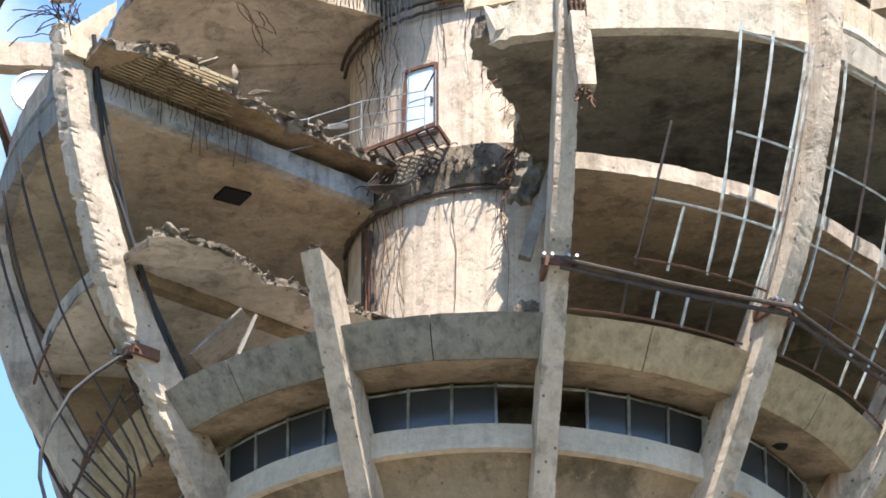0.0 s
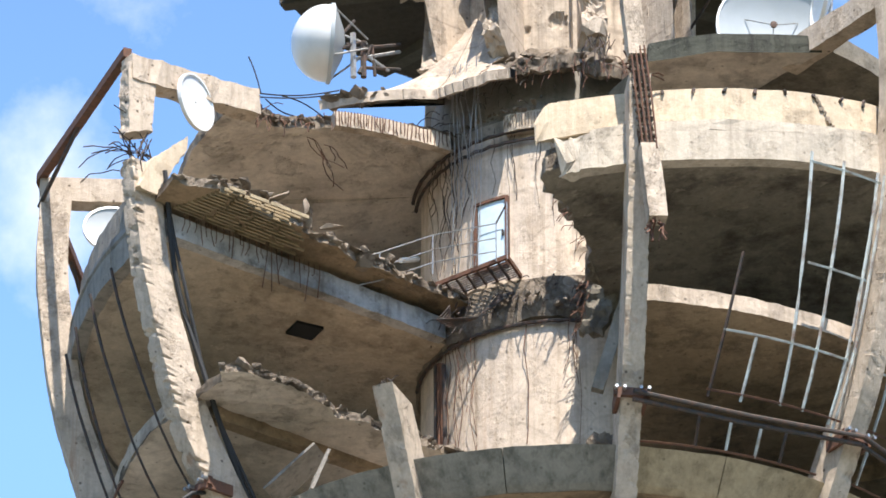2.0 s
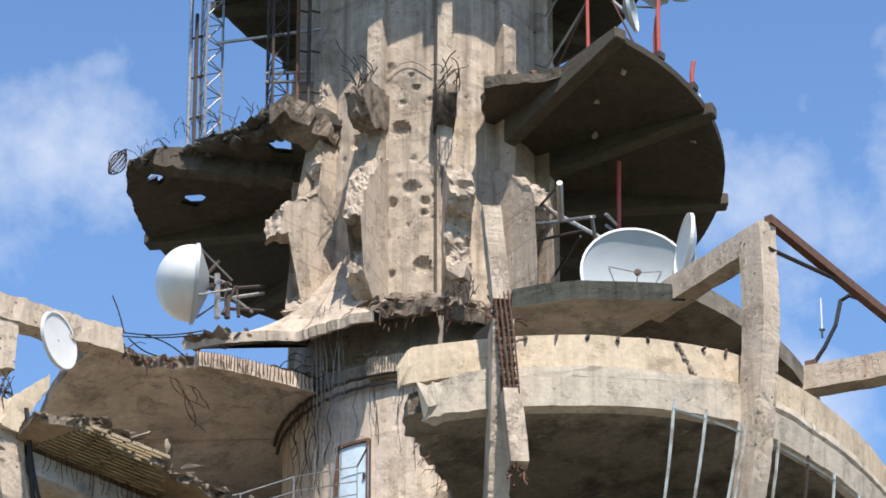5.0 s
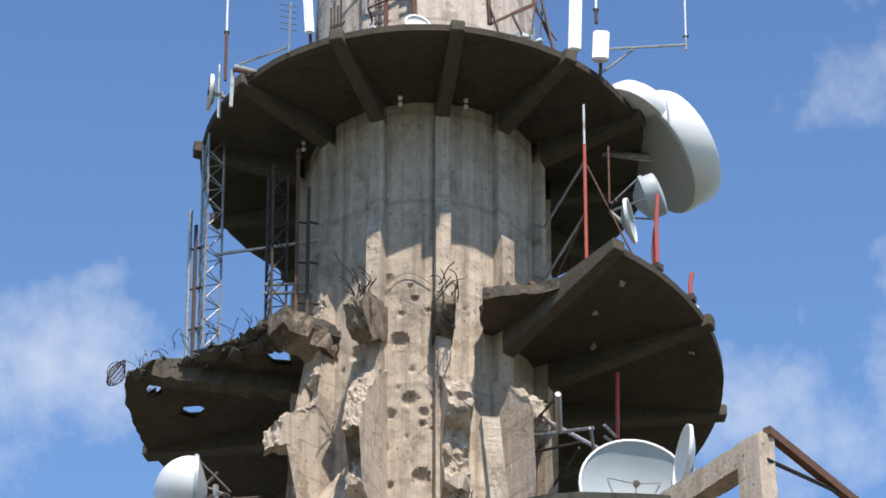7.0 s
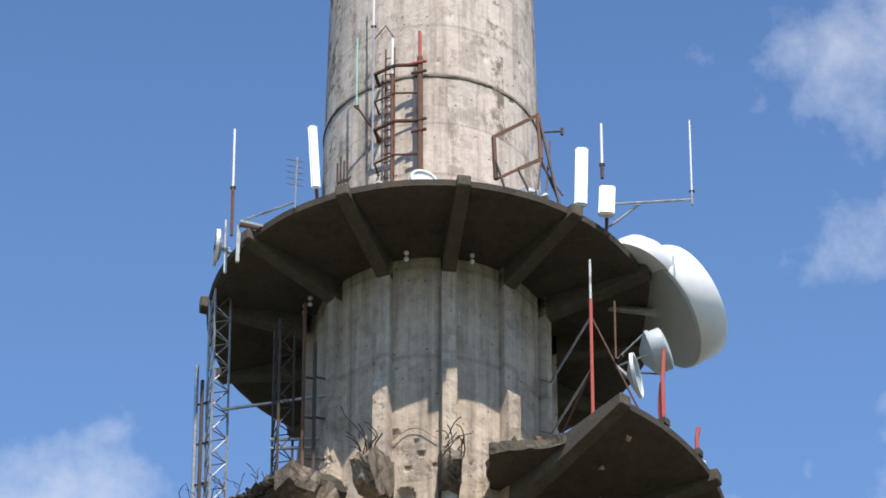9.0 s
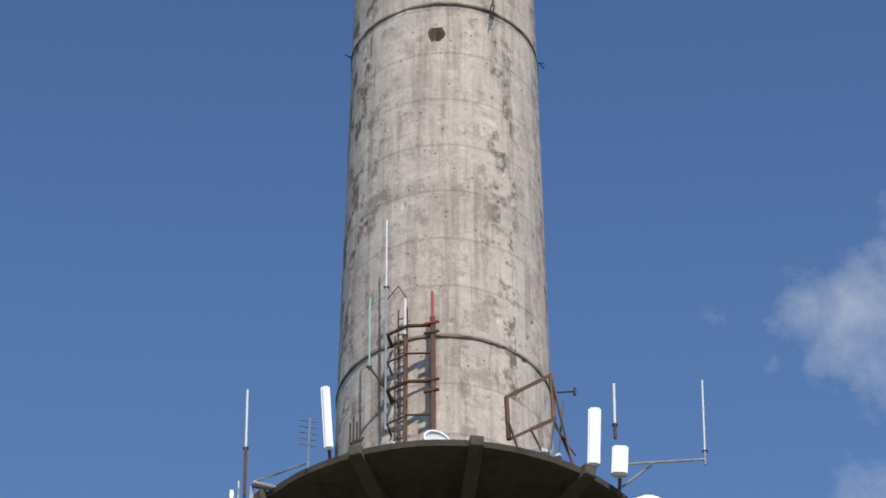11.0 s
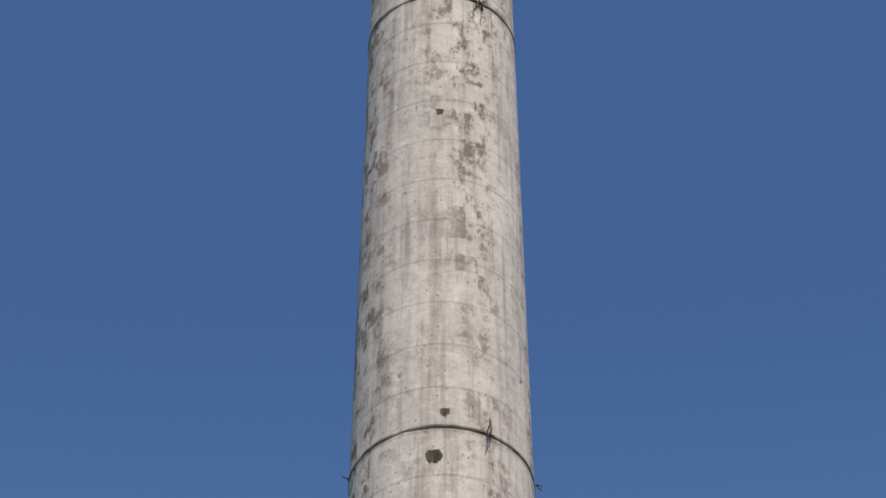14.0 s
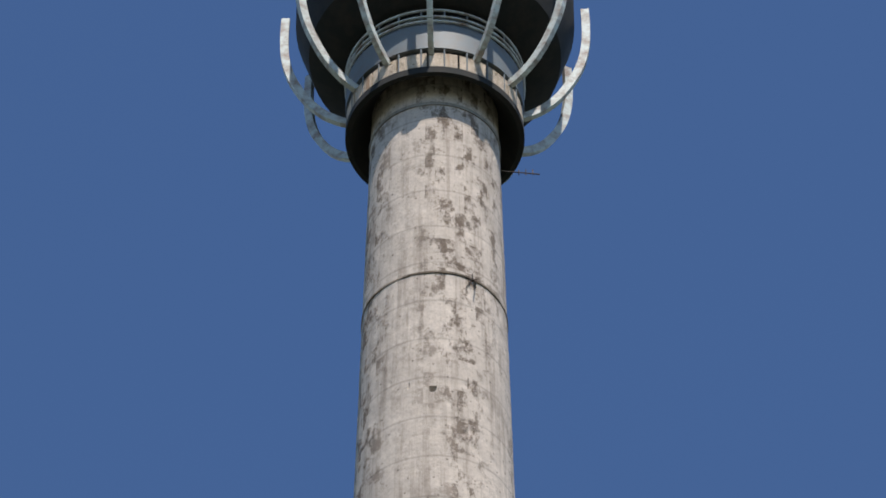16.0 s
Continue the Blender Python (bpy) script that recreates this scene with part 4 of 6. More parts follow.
for k in (-5, -4, -3, 1, 2, 3, 4, 5):
    bm = bmesh.new()
    p, q = pt(14.2, rib_angle(k), 81.02), pt(14.2, rib_angle(k + 1), 81.02 if k != -3 else 80.5)
    beam(bm, p, q, 0.22, 0.26)
    tie = part("steel_tie", bm, RUST, tower, "rusty steel tie between rib heads")
    bm = bmesh.new()
    rod(bm, [p + Vector((0, 0, -0.9)), p.lerp(q, 0.45) + Vector((0, 0, -0.1))], 0.06, 6)
    part("brace", bm, DARK_STEEL, tie)

bm = bmesh.new()
fin(bm, -2, [(14.0, 76.3), (13.6, 77.2), (12.9, 78.0), (12.5, 78.3), (12.6, 77.9), (13.1, 77.1), (13.4, 76.2)], 0.3, 0.14, 1.2)
part("rib_splinter", bm, FASCIA_HIGH, ribs[-2], "ochre splinter split from the rib's head")
# detached head of the broken front rib, still hanging on its bars
hang_at = lambda q: pt(13.9, 6.7 + 2.75 * q, 79.48 - 7.7 * q)
bm = bmesh.new()
beam(bm, hang_at(0), hang_at(0.36), 0.44, 0.46, rough=0.03, cuts=30)
part("hanging_rib_piece", bm, CONCRETE_RIB, tower, "snapped rib length hanging on bare bars")
bm = bmesh.new()
beam(bm, hang_at(0.70), hang_at(0.97), 0.46, 0.46, rough=0.03, cuts=24)
loose = part("hanging_rib_piece", bm, CONCRETE_RIB, tower, "snapped rib length hanging on bare bars")
bm = bmesh.new()
beam(bm, hang_at(0.34), hang_at(0.72), 0.26, 0.26, rough=0.2, cuts=34)
for i in range(26):
    chunk(bm, hang_at(0.33 + 0.4 * (i % 13) / 13) + Vector((0.13 * (1 if i % 2 else -1), -0.08, 0.05)), (0.2, 0.2, 0.26), 970 + i)
part("crumbled_core", bm, CONCRETE_BROKEN, loose, "crumbled concrete between bare bars")
bm = bmesh.new()
for i in range(8):
    o = Vector((0.055 * (i - 3.5), -0.2 if i % 2 else 0.1, 0))
    rod(bm, [hang_at(0.33) + o, hang_at(0.52) + o * 1.15, hang_at(0.72) + o], 0.024, 5)
for i in range(14):
    p = hang_at(0.35 + 0.36 * i / 14)
    rod(bm, [p + Vector((-0.23, -0.2, 0)), p + Vector((0.23, -0.2, 0.04))], 0.018, 4)
bars(bm, hang_at(0.97), (0.1, 0, -1), 12, 0.6, 0.17, 6, 0.028, 0.1)
bars(bm, pt(13.6, rib_angle(0), 76.2), (0, 0, 1), 8, 0.8, 0.2, 7, 0.025, 0.2)
part("rebar", bm, RUST, loose, kind="stuff")
bm = bmesh.new()
bars(bm, pt(11.5, rib_angle(-1), 69.1), (0, 0, 1), 8, 0.35, 0.2, 17, 0.02, 0.3)
part("rebar", bm, DARK_STEEL, ribs[-1], kind="stuff")

# torn skirt round the foot of the fluted shaft: a flared shell whose lip is broken off towards the viewer
def lip_r(a):
    return 5.25 if a > -40 else 5.25 + (-40 - a) * 0.105


for a0, a1 in ((-61, -38.9), (-38.6, -15)):
    bm = bmesh.new()
    rings = []
    for a in steps(a0, a1, 36):
        r = lip_r(a) + 0.14 * noise.noise(Vector((a * 0.23, 1.7, 0.4))) + 0.05 * noise.noise(Vector((a * 1.3, 4.1, 0.4)))
        top = 85.3 + 0.5 * noise.noise(Vector((a * 0.16, 8.0, 2.0))) - 0.11 * max(0.0, -45 - a) - 0.13 * max(0.0, a + 28)
        line = [(r, 82.0), (r + 0.04, 82.3)] + [(r + 0.04 + (3.55 - r) * q ** 0.8, 82.3 + (top - 82.3) * q) for q in steps(0.06, 1, 14)]
        line += [(3.3, top - 0.1), (3.3, 84.2), (3.6, 83.6), (r - 0.2, 82.1)]
        rings.append([bm.verts.new(jag(pt(x, a, z), 0.03 if z > 82.4 else 0.05)) for x, z in line])
    for x, y in zip(rings, rings[1:]):
        for i in range(len(x)):
            bm.faces.new((x[i], x[(i + 1) % len(x)], y[(i + 1) % len(x)], y[i]))
    bm.faces.new(rings[0]), bm.faces.new(rings[-1])
    part("torn_skirt", bm, CONCRETE, tower, "torn flared concrete skirt at the shaft's foot", True)
for a0, a1, r in ((-25, -10, 4.7), (-10, 5, 4.8), (8, 26, 4.5)):
    bm = bmesh.new()
    sweep(bm, dense([(3.4, 83.3), (r - 0.15, 82.45), (r, 82.45), (r + 0.05, 82.8), (4.2, 83.15), (3.9, 83.5), (3.4, 84.0)], 0.13), steps(a0, a1, 40), rough=0.26)
    part("torn_skirt", bm, CONCRETE_BROKEN, tower, "crumbled ledge at the shaft's foot")
bm = bmesh.new()
crumbs(bm, [(4.6, -24), (4.7, -10), (4.6, 4), (4.4, 24)], 83.0, 91, 0.12, 0.3, 0.2)
crumbs(bm, [(7.2, -60), (6.3, -52), (5.9, -47)], lambda r, a: 82.3, 92, 0.12, 0.4, 0.3)
part("rubble", bm, CONCRETE_BROKEN, tower, "crumbled concrete along the torn skirt", kind="stuff")
bm = bmesh.new()
for i in range(30):
    a = -24 + i * 1.65
    bars(bm, pt(4.5, a, 82.8), pt(1, a, -0.9), 2, 0.8, 0.2, 900 + i, 0.012, 0.35)
part("rebar", bm, RUST, tower, "bent bars under the torn skirt", kind="stuff")

# broken buttress fins on the fluted shaft
FINS = [
    (-2, [(3.3, 92.1), (3.6, 92.0), (3.9, 90.4), (3.94, 88.9), (3.64, 88.6), (3.75, 88.1), (5.15, 86.85), (5.27, 85.9), (4.5, 86.2), (4.18, 86.1), (4.36, 85.3), (4.1, 84.6), (4.7, 83.8), (3.3, 83.2)], 0.6, 0.0),
    (-1, [(3.3, 88.6), (3.87, 88.15), (4.27, 87.8), (5.1, 86.2), (5.35, 85.5), (4.8, 85.5), (4.4, 85.2), (4.75, 84.5), (5.0, 83.8), (4.5, 83.3), (3.3, 83.0)], 0.55, 0.0),
    (0, [(3.3, 88.3), (3.8, 87.9), (4.5, 87.0), (4.6, 86.5), (4.0, 86.0), (3.9, 85.0), (4.2, 84.2), (3.3, 83.4)], 0.72, 4.5),
    (1, [(3.3, 88.4), (3.93, 88.0), (5.02, 87.05), (5.13, 86.25), (4.14, 85.3), (4.61, 84.1), (5.3, 83.6), (5.2, 82.9), (3.3, 82.9)], 0.6, 0.0),
]
for k, line, w, turned in FINS:
    bm = bmesh.new()
    fin(bm, k, line, w, 0.26, turned, 9)
    part("broken_fin", bm, CONCRETE, tower, "shattered buttress fin")
# stumps of torn-off platform brackets, with bars
for k, line in ((-1, [(3.3, 90.7), (4.5, 90.45), (5.2, 89.7), (4.9, 89.1), (4.4, 88.95), (3.3, 89.6)]), (0, [(3.3, 90.8), (4.0, 90.7), (4.4, 90.0), (3.9, 89.4), (3.3, 89.2)])):
    bm = bmesh.new()
    fin(bm, k, line, 0.55, 0.22)
    stump = part("bracket_stump", bm, CONCRETE_BROKEN, tower, "dark torn bracket stump")
    bm = bmesh.new()
    bars(bm, pt(4.4, rib_angle(k), 90.4), pt(1, rib_angle(k), 0.5), 14, 0.9, 0.35, 40 + k, 0.016, 0.12)
    part("rebar", bm, DARK_STEEL, stump, kind="stuff")
bm = bmesh.new()
rod(bm, [pt(3.48, a, 91.35 + 0.35 * math.cos(radians((a + 8) * 9))) for a in steps(-18, 3, 16)], 0.015, 5)
part("conduit", bm, CONCRETE, fluted)
# pale lump wedged at the foot of the fins, with a mat of bars
bm = bmesh.new()
chunk(bm, pt(5.2, 10.2, 83.5), (0.8, 0.5, 0.85), 77)
lump = part("wedged_lump", bm, CONCRETE_RIB, tower, "pale broken lump wedged at the shaft's foot")
bm = bmesh.new()
for i in range(16):
    bars(bm, pt(5.1, 8 + 0.5 * i, 83.2), (0.05, -0.4, -1), 1, 1.1, 0.2, 940 + i, 0.014, 0.2)
part("rebar", bm, DARK_STEEL, lump, kind="stuff")

# pilasters: slim above, thicker below the shadow line
for k in range(12):
    a = rib_angle(k)
    bm = bmesh.new()
    box(bm, pt(3.42, a, 95.5), (0.40, 0.42, 4.8), frame_rot(a))
    part("pilaster", bm, CONCRETE_FLUTED, tower)
    bm = bmesh.new()
    top = 93.55 + (0.35 if k == 0 else 0)
    prof = [(3.3, top), (3.62, top), (3.8, top - 0.35), (3.8, 90.8), (3.72, 88.0), (3.78, 83.3), (3.3, 83.3)]
    fin(bm, k, prof, 0.42, 0.035)
    part("pilaster", bm, CONCRETE_FLUTED, tower)

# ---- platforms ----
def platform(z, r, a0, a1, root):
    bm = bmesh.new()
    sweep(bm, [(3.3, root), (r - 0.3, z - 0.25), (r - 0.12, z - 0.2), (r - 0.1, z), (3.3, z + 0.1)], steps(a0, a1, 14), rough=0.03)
    return part("platform_slab", bm, PLATFORM, tower, "stained underside of a round platform, darkened for its shade")


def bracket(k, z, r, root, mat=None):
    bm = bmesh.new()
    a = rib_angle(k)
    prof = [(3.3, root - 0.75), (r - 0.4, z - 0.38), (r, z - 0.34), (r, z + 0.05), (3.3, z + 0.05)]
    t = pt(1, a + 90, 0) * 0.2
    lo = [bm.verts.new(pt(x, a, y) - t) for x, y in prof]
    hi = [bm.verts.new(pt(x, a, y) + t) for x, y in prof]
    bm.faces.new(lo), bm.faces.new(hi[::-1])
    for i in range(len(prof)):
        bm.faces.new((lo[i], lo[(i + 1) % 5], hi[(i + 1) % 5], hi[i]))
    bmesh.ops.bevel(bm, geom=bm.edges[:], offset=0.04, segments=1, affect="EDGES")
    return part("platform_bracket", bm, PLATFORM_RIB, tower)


for k in range(12):
    platform(98.1, 6.6, rib_angle(k), rib_angle(k + 1), 97.75)
    bracket(k, 98.1, 6.72, 97.75)
for k in range(1, 8):
    platform(90.35, 8.5, rib_angle(k), rib_angle(k + 1), 89.9)
for k in range(1, 9):
    bracket(k, 90.35, 8.6, 89.9)
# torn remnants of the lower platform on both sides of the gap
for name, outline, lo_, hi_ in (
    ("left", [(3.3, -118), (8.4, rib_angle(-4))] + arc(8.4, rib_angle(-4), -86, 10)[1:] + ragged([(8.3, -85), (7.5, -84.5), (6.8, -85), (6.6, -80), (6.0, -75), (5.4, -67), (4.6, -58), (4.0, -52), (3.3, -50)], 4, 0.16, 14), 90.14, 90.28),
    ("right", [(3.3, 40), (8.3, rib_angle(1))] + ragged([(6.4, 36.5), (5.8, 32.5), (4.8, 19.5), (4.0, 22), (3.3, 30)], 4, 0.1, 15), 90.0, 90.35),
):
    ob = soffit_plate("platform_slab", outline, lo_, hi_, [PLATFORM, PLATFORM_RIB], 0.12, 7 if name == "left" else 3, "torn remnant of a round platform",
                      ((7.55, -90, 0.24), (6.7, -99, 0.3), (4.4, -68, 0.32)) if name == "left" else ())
    if name == "left":
        torn = ob
bm = bmesh.new()
beam(bm, pt(3.4, rib_angle(-3) + 1, 89.9), pt(7.6, rib_angle(-3), 90.05), 0.45, 0.75, rough=0.2, cuts=18)
part("torn_bracket", bm, PLATFORM_RIB, torn)
bm = bmesh.new()
beam(bm, pt(3.4, rib_angle(-2), 89.9), pt(5.2, rib_angle(-2), 90.3), 0.8, 0.8, rough=0.35, cuts=8)
part("torn_bracket", bm, CONCRETE_BROKEN, torn)
bm = bmesh.new()
line = [(3.7, -50), (4.5, -57), (5.3, -66), (6.0, -74), (6.7, -80), (7.4, -84), (8.2, -85)]
crumbs(bm, line, lambda r, a: 90.5 - 0.07 * (r - 3.7), 61, 0.05, 0.3, 0.1)
crumbs(bm, line[:3], 90.62, 62, 0.07, 0.42, 0.1)
crumbs(bm, [(r - 0.25, a) for r, a in line], 90.25, 63, 0.08, 0.36, 0.1)
part("rubble", bm, PLATFORM_RIB, torn, kind="stuff")
bm = bmesh.new()
for i in range(12):
    a = -52 - i * 3
    bars(bm, pt(4.0 + i * 0.36, a, 90.45), (-0.2, -0.2, 1), 5, 0.5, 0.25, 70 + i, 0.012, 0.1)
for i in range(8):
    rod(bm, [pt(8.45, -85, 90.1) + Vector((0.25 * math.cos(u) - 0.2, 0.1 * math.sin(i), 0.38 * math.sin(u + i * 0.4) + 0.1)) for u in steps(0, 6.0, 14)], 0.016, 4)
part("rebar", bm, DARK_STEEL, torn, kind="stuff")
for r, a, z in ((7.6, 45, 90.0), (6.2, 49, 89.95), (5.3, 62, 89.95), (7.7, 74, 90.0)):
    bm = bmesh.new()
    chunk(bm, pt(r, a, z - 0.05), (0.22, 0.22, 0.1), int(a))
    part("spalled_patch", bm, CONCRETE_RIB, tower)
# little porcelain lamps where the platform meets the shaft
for px in (-10.5, 17.5, -64, -70):
    for dz in (0, -0.22):
        bm = bmesh.new()
        bmesh.ops.create_uvsphere(bm, u_segments=8, v_segments=6, radius=0.075, matrix=Matrix.Translation(pt(3.85, px, 97.6 + dz)))
        part("insulator", bm, WHITE, tower, "small white porcelain insulator")
# ---- door, balcony and railing at the core ----
def curved_panel(bm, r, a0, a1, z0, z1, thick=0.05, mat=0):
    sweep(bm, [(r, z0), (r + thick, z0), (r + thick, z1), (r, z1)], steps(a0, a1, 6))


door = thing("door", "pale blue glazed metal door, weathered, in the core wall", "door", pt(3.9, -29, 77.0))
bm = bmesh.new()
for a in (-36.2, -22.3):
    box(bm, pt(3.92, a, 78.1), (0.09, 0.14, 2.16), frame_rot(a))
for z in (77.05, 79.16):
    sweep(bm, [(3.84, z - 0.04), (3.99, z - 0.04), (3.99, z + 0.04), (3.84, z + 0.04)], steps(-36.2, -22.3, 6))
part("door_frame", bm, RUST, door, "rusty steel frame")
bm = bmesh.new()
curved_panel(bm, 3.88, -35.5, -23, 77.08, 79.12, 0.04)
leaf = part("door_leaf", bm, BLUE, door)
for z0, z1, a0, a1 in ((78.2, 79.0, -34.6, -24.2), (77.2, 77.95, -34.6, -24.2)):
    bm = bmesh.new()
    curved_panel(bm, 3.925, a0, a1, z0, z1, 0.012)
    part("door_panel", bm, BLUE, leaf)
bm = bmesh.new()
box(bm, pt(3.97, -24.0, 78.05), (0.05, 0.06, 0.16), frame_rot(-24))
part("door_handle", bm, DARK_STEEL, leaf)

balcony = thing("balcony", "rusty grating balcony with thin rails below the door", "balcony", pt(4.4, -32, 76.6))
c1, c2, c3, c4 = pt(3.9, -60, 76.75), pt(4.75, -51, 76.72), pt(4.95, -17.5, 76.62), pt(3.9, -17, 76.62)
bm = bmesh.new()
for p, q in ((c1, c2), (c2, c3), (c3, c4)):
    beam(bm, p, q, 0.07, 0.12)
part("edge_angle", bm, RUST, balcony)
for i in range(9):
    bm = bmesh.new()
    beam(bm, c1.lerp(c4, i / 8), c2.lerp(c3, i / 8), 0.05, 0.07)
    part("grating_bar", bm, DARK_STEEL, balcony)
bm = bmesh.new()
for i in range(12):
    beam(bm, c1.lerp(c2, i / 11), c4.lerp(c3, i / 11), 0.025, 0.03)
part("grating", bm, DARK_STEEL, balcony, kind="stuff")
RAIL_ROW = [pt(7.20, -47.71, 76.59), pt(6.60, -46.81, 76.92), pt(5.30, -40.53, 77.75), pt(4.95, -21.03, 77.71)]
for dz in (0.0, -0.45, -0.85):
    bm = bmesh.new()
    rod(bm, [p + Vector((0, 0, dz)) for p in RAIL_ROW], 0.016, 6)
    part("rail", bm, STEEL, balcony)
bm = bmesh.new()
rod(bm, [RAIL_ROW[3], pt(4.9, -17.5, 78.35), pt(4.9, -17.3, 76.7)], 0.03, 6)
part("rail", bm, DARK_STEEL, balcony)
for p in (RAIL_ROW[1], RAIL_ROW[2], RAIL_ROW[3], pt(4.95, -17.5, 78.3)):
    bm = bmesh.new()
    rod(bm, [p, Vector((p.x, p.y, 76.55))], 0.018, 6)
    part("post", bm, STEEL, balcony)

# pipes and switch box on the lower core
pipes = thing("pipe_run", "rusty pipes running down the core wall", "pipes", pt(3.95, -57, 67.3))
for i, (a, m) in enumerate(((-59.5, DARK_STEEL), (-56.5, RUST), (-54, RUST), (-52.5, DARK_STEEL))):
    bm = bmesh.new()
    rod(bm, [pt(3.97 + 0.02 * i, a, 75.0 - 0.1 * i), pt(3.97, a + 0.5, 71), pt(3.97, a - 0.4, 67.4)], 0.06, 8)
    part("pipe", bm, m, pipes)
box_ob = thing("junction_box", "dark metal junction box on the core wall", "box", pt(4.0, -68, 72.6))
bm = bmesh.new()
box(bm, pt(4.0, -67, 72.7), (0.45, 0.3, 0.55), frame_rot(-67))
bmesh.ops.bevel(bm, geom=bm.edges[:], offset=0.03, segments=2, affect="EDGES")
part("casing", bm, DARK_STEEL, box_ob)
bm = bmesh.new()
rod(bm, [pt(4.05, -76, 78.9), pt(4.6, -72, 78.6)], 0.08, 8)
part("lamp_bracket", bm, WHITE, core_top)

# loose wires down the core
rnd = random.Random(11)
for z0, z1, n, seed in ((81.3, 76.6, 30, 1), (75.2, 69.0, 16, 2)):
    bm = bmesh.new()
    for i in range(n):
        a = rnd.uniform(-62, 6) if i % 3 else rnd.uniform(-56, -40)
        ln = rnd.uniform(0.25, 1.0)
        rr = 3.92 + rnd.uniform(0, 0.12)
        wob = rnd.uniform(-2.5, 2.5)
        rod(bm, [pt(rr + 0.08 * math.sin(j * 1.7 + i), a + wob * j / 8 + 0.7 * math.sin(j * 0.9 + i * 2), z0 - (z0 - z1) * ln * j / 8) for j in range(9)], rnd.choice((0.007, 0.009, 0.012)), 4)
    part("loose_wire", bm, DARK_STEEL if seed == 1 else RUST, collar, kind="stuff")
bm = bmesh.new()
for i in range(13):
    a = -45 + rnd.uniform(0, 13)
    sway = rnd.uniform(-2.5, 2.5)
    end = rnd.uniform(76.5, 79.2)
    top = pt(4.7 + rnd.uniform(-0.1, 0.3), a + rnd.uniform(3, 8), 83.2)
    row = [top] + [pt(4.6 - 0.5 * min(1, q * 1.6) + rnd.uniform(-0.05, 0.05), a + 4 - 6 * q + sway * math.sin(3 * q) + rnd.uniform(-0.6, 0.6), 82.2 + (end - 82.2) * q) for q in (0, 0.15, 0.3, 0.45, 0.6, 0.75, 0.9, 1)]
    rod(bm, row, rnd.choice((0.008, 0.011, 0.013)), 4)
part("loose_wire", bm, STEEL, collar, kind="stuff")
bm = bmesh.new()
for i in range(60):
    a = rnd.uniform(-60, 12)
    bars(bm, pt(4.05, a, rnd.uniform(75.4, 76.4)), pt(1, a, -0.2), 1, rnd.uniform(0.3, 0.9), 0.1, 100 + i, 0.016, 0.35)
for i in range(26):
    a = rnd.uniform(-62, -2)
    bars(bm, pt(4.1, a, rnd.uniform(81.2, 82.8)), pt(1, a, -0.2), 1, rnd.uniform(0.4, 1.0), 0.1, 200 + i, 0.014, 0.4)
for i in range(6):
    rod(bm, [pt(4.1 + 0.1 * i, -46 + i, 75.9), pt(4.9 + 0.1 * i, -38, 75.0), pt(4.5, -30, 75.3), pt(4.2, -24 + i, 76.0)], 0.025, 5)
part("rebar", bm, DARK_STEEL, collar, kind="stuff")
bm = bmesh.new()
for i in range(12):
    a = rnd.uniform(-14, 10)
    chunk(bm, pt(4.1 + rnd.uniform(0, 0.3), a, 75.9 + rnd.uniform(-0.4, 0.6)), (rnd.uniform(0.12, 0.3),) * 3, 300 + i)
part("rubble", bm, CONCRETE_BROKEN, collar, kind="stuff")
bm = bmesh.new()
for i in range(30):
    a = rnd.uniform(-26, 9)
    chunk(bm, pt(rnd.uniform(6.5, 9.8), a, 67.35 + (0.5 if a > 0 else 0.1) * rnd.random()), (rnd.uniform(0.25, 0.8), rnd.uniform(0.25, 0.7), rnd.uniform(0.2, 0.8)), 330 + i)
for i in range(18):
    a = rnd.uniform(-40, 10)
    chunk(bm, pt(9.9, a, 67.75), (0.5, 0.4, 0.2), 380 + i)
for i in range(12):
    a = rnd.uniform(1, 9)
    chunk(bm, pt(9.6, a, 67.9 + 0.07 * a * rnd.random()), (0.6, 0.6, 0.5), 420 + i)
tagged(new("rubble", mesh_of(bm, "rubble", CONCRETE_BROKEN)), "broken concrete rubble heaped on the lowest pod floor", "rubble", kind="stuff")
# fallen panels inside the lowest storey
for i, (p, q, w) in enumerate(((pt(9.60, -50.81, 68.79), pt(9.00, -43.21, 69.81), 0.9), (pt(9.60, -41.75, 68.33), pt(9.20, -40.46, 69.56), 0.22))):
    ob = thing("fallen_panel", "pale fallen panel lying inside the gutted storey", "panel", p)
    bm = bmesh.new()
    beam(bm, p, q, w, 0.08, cuts=4, rough=0.03)
    part("sheet", bm, CONCRETE_GREY, ob)

# ---- window framing between the ribs ----
def glaze_r(z):
    return smooth_curve(z) - 0.45


def framing(k, mullions, transoms, mat, label):
    ob = thing("window_framing", label, "window frame", pt(10.3, rib_angle(k) + 15, 67.7), "framing of the pod bays")
    for a, z1, z0, lean in mullions:
        bm = bmesh.new()
        rod(bm, [pt(glaze_r(z), a + lean * (z1 - z) / 7, z) for z in steps(z1, z0, 8)], 0.04, 4)
        part("mullion", bm, mat if (int(a * 3) % 3) else DARK_STEEL, ob)
    for z, a0, a1 in transoms:
        bm = bmesh.new()
        rod(bm, [pt(glaze_r(z), a, z) for a in steps(a0, a1, 8)], 0.04, 4)
        part("transom", bm, mat if z > 69 else RUST, ob)
    return ob


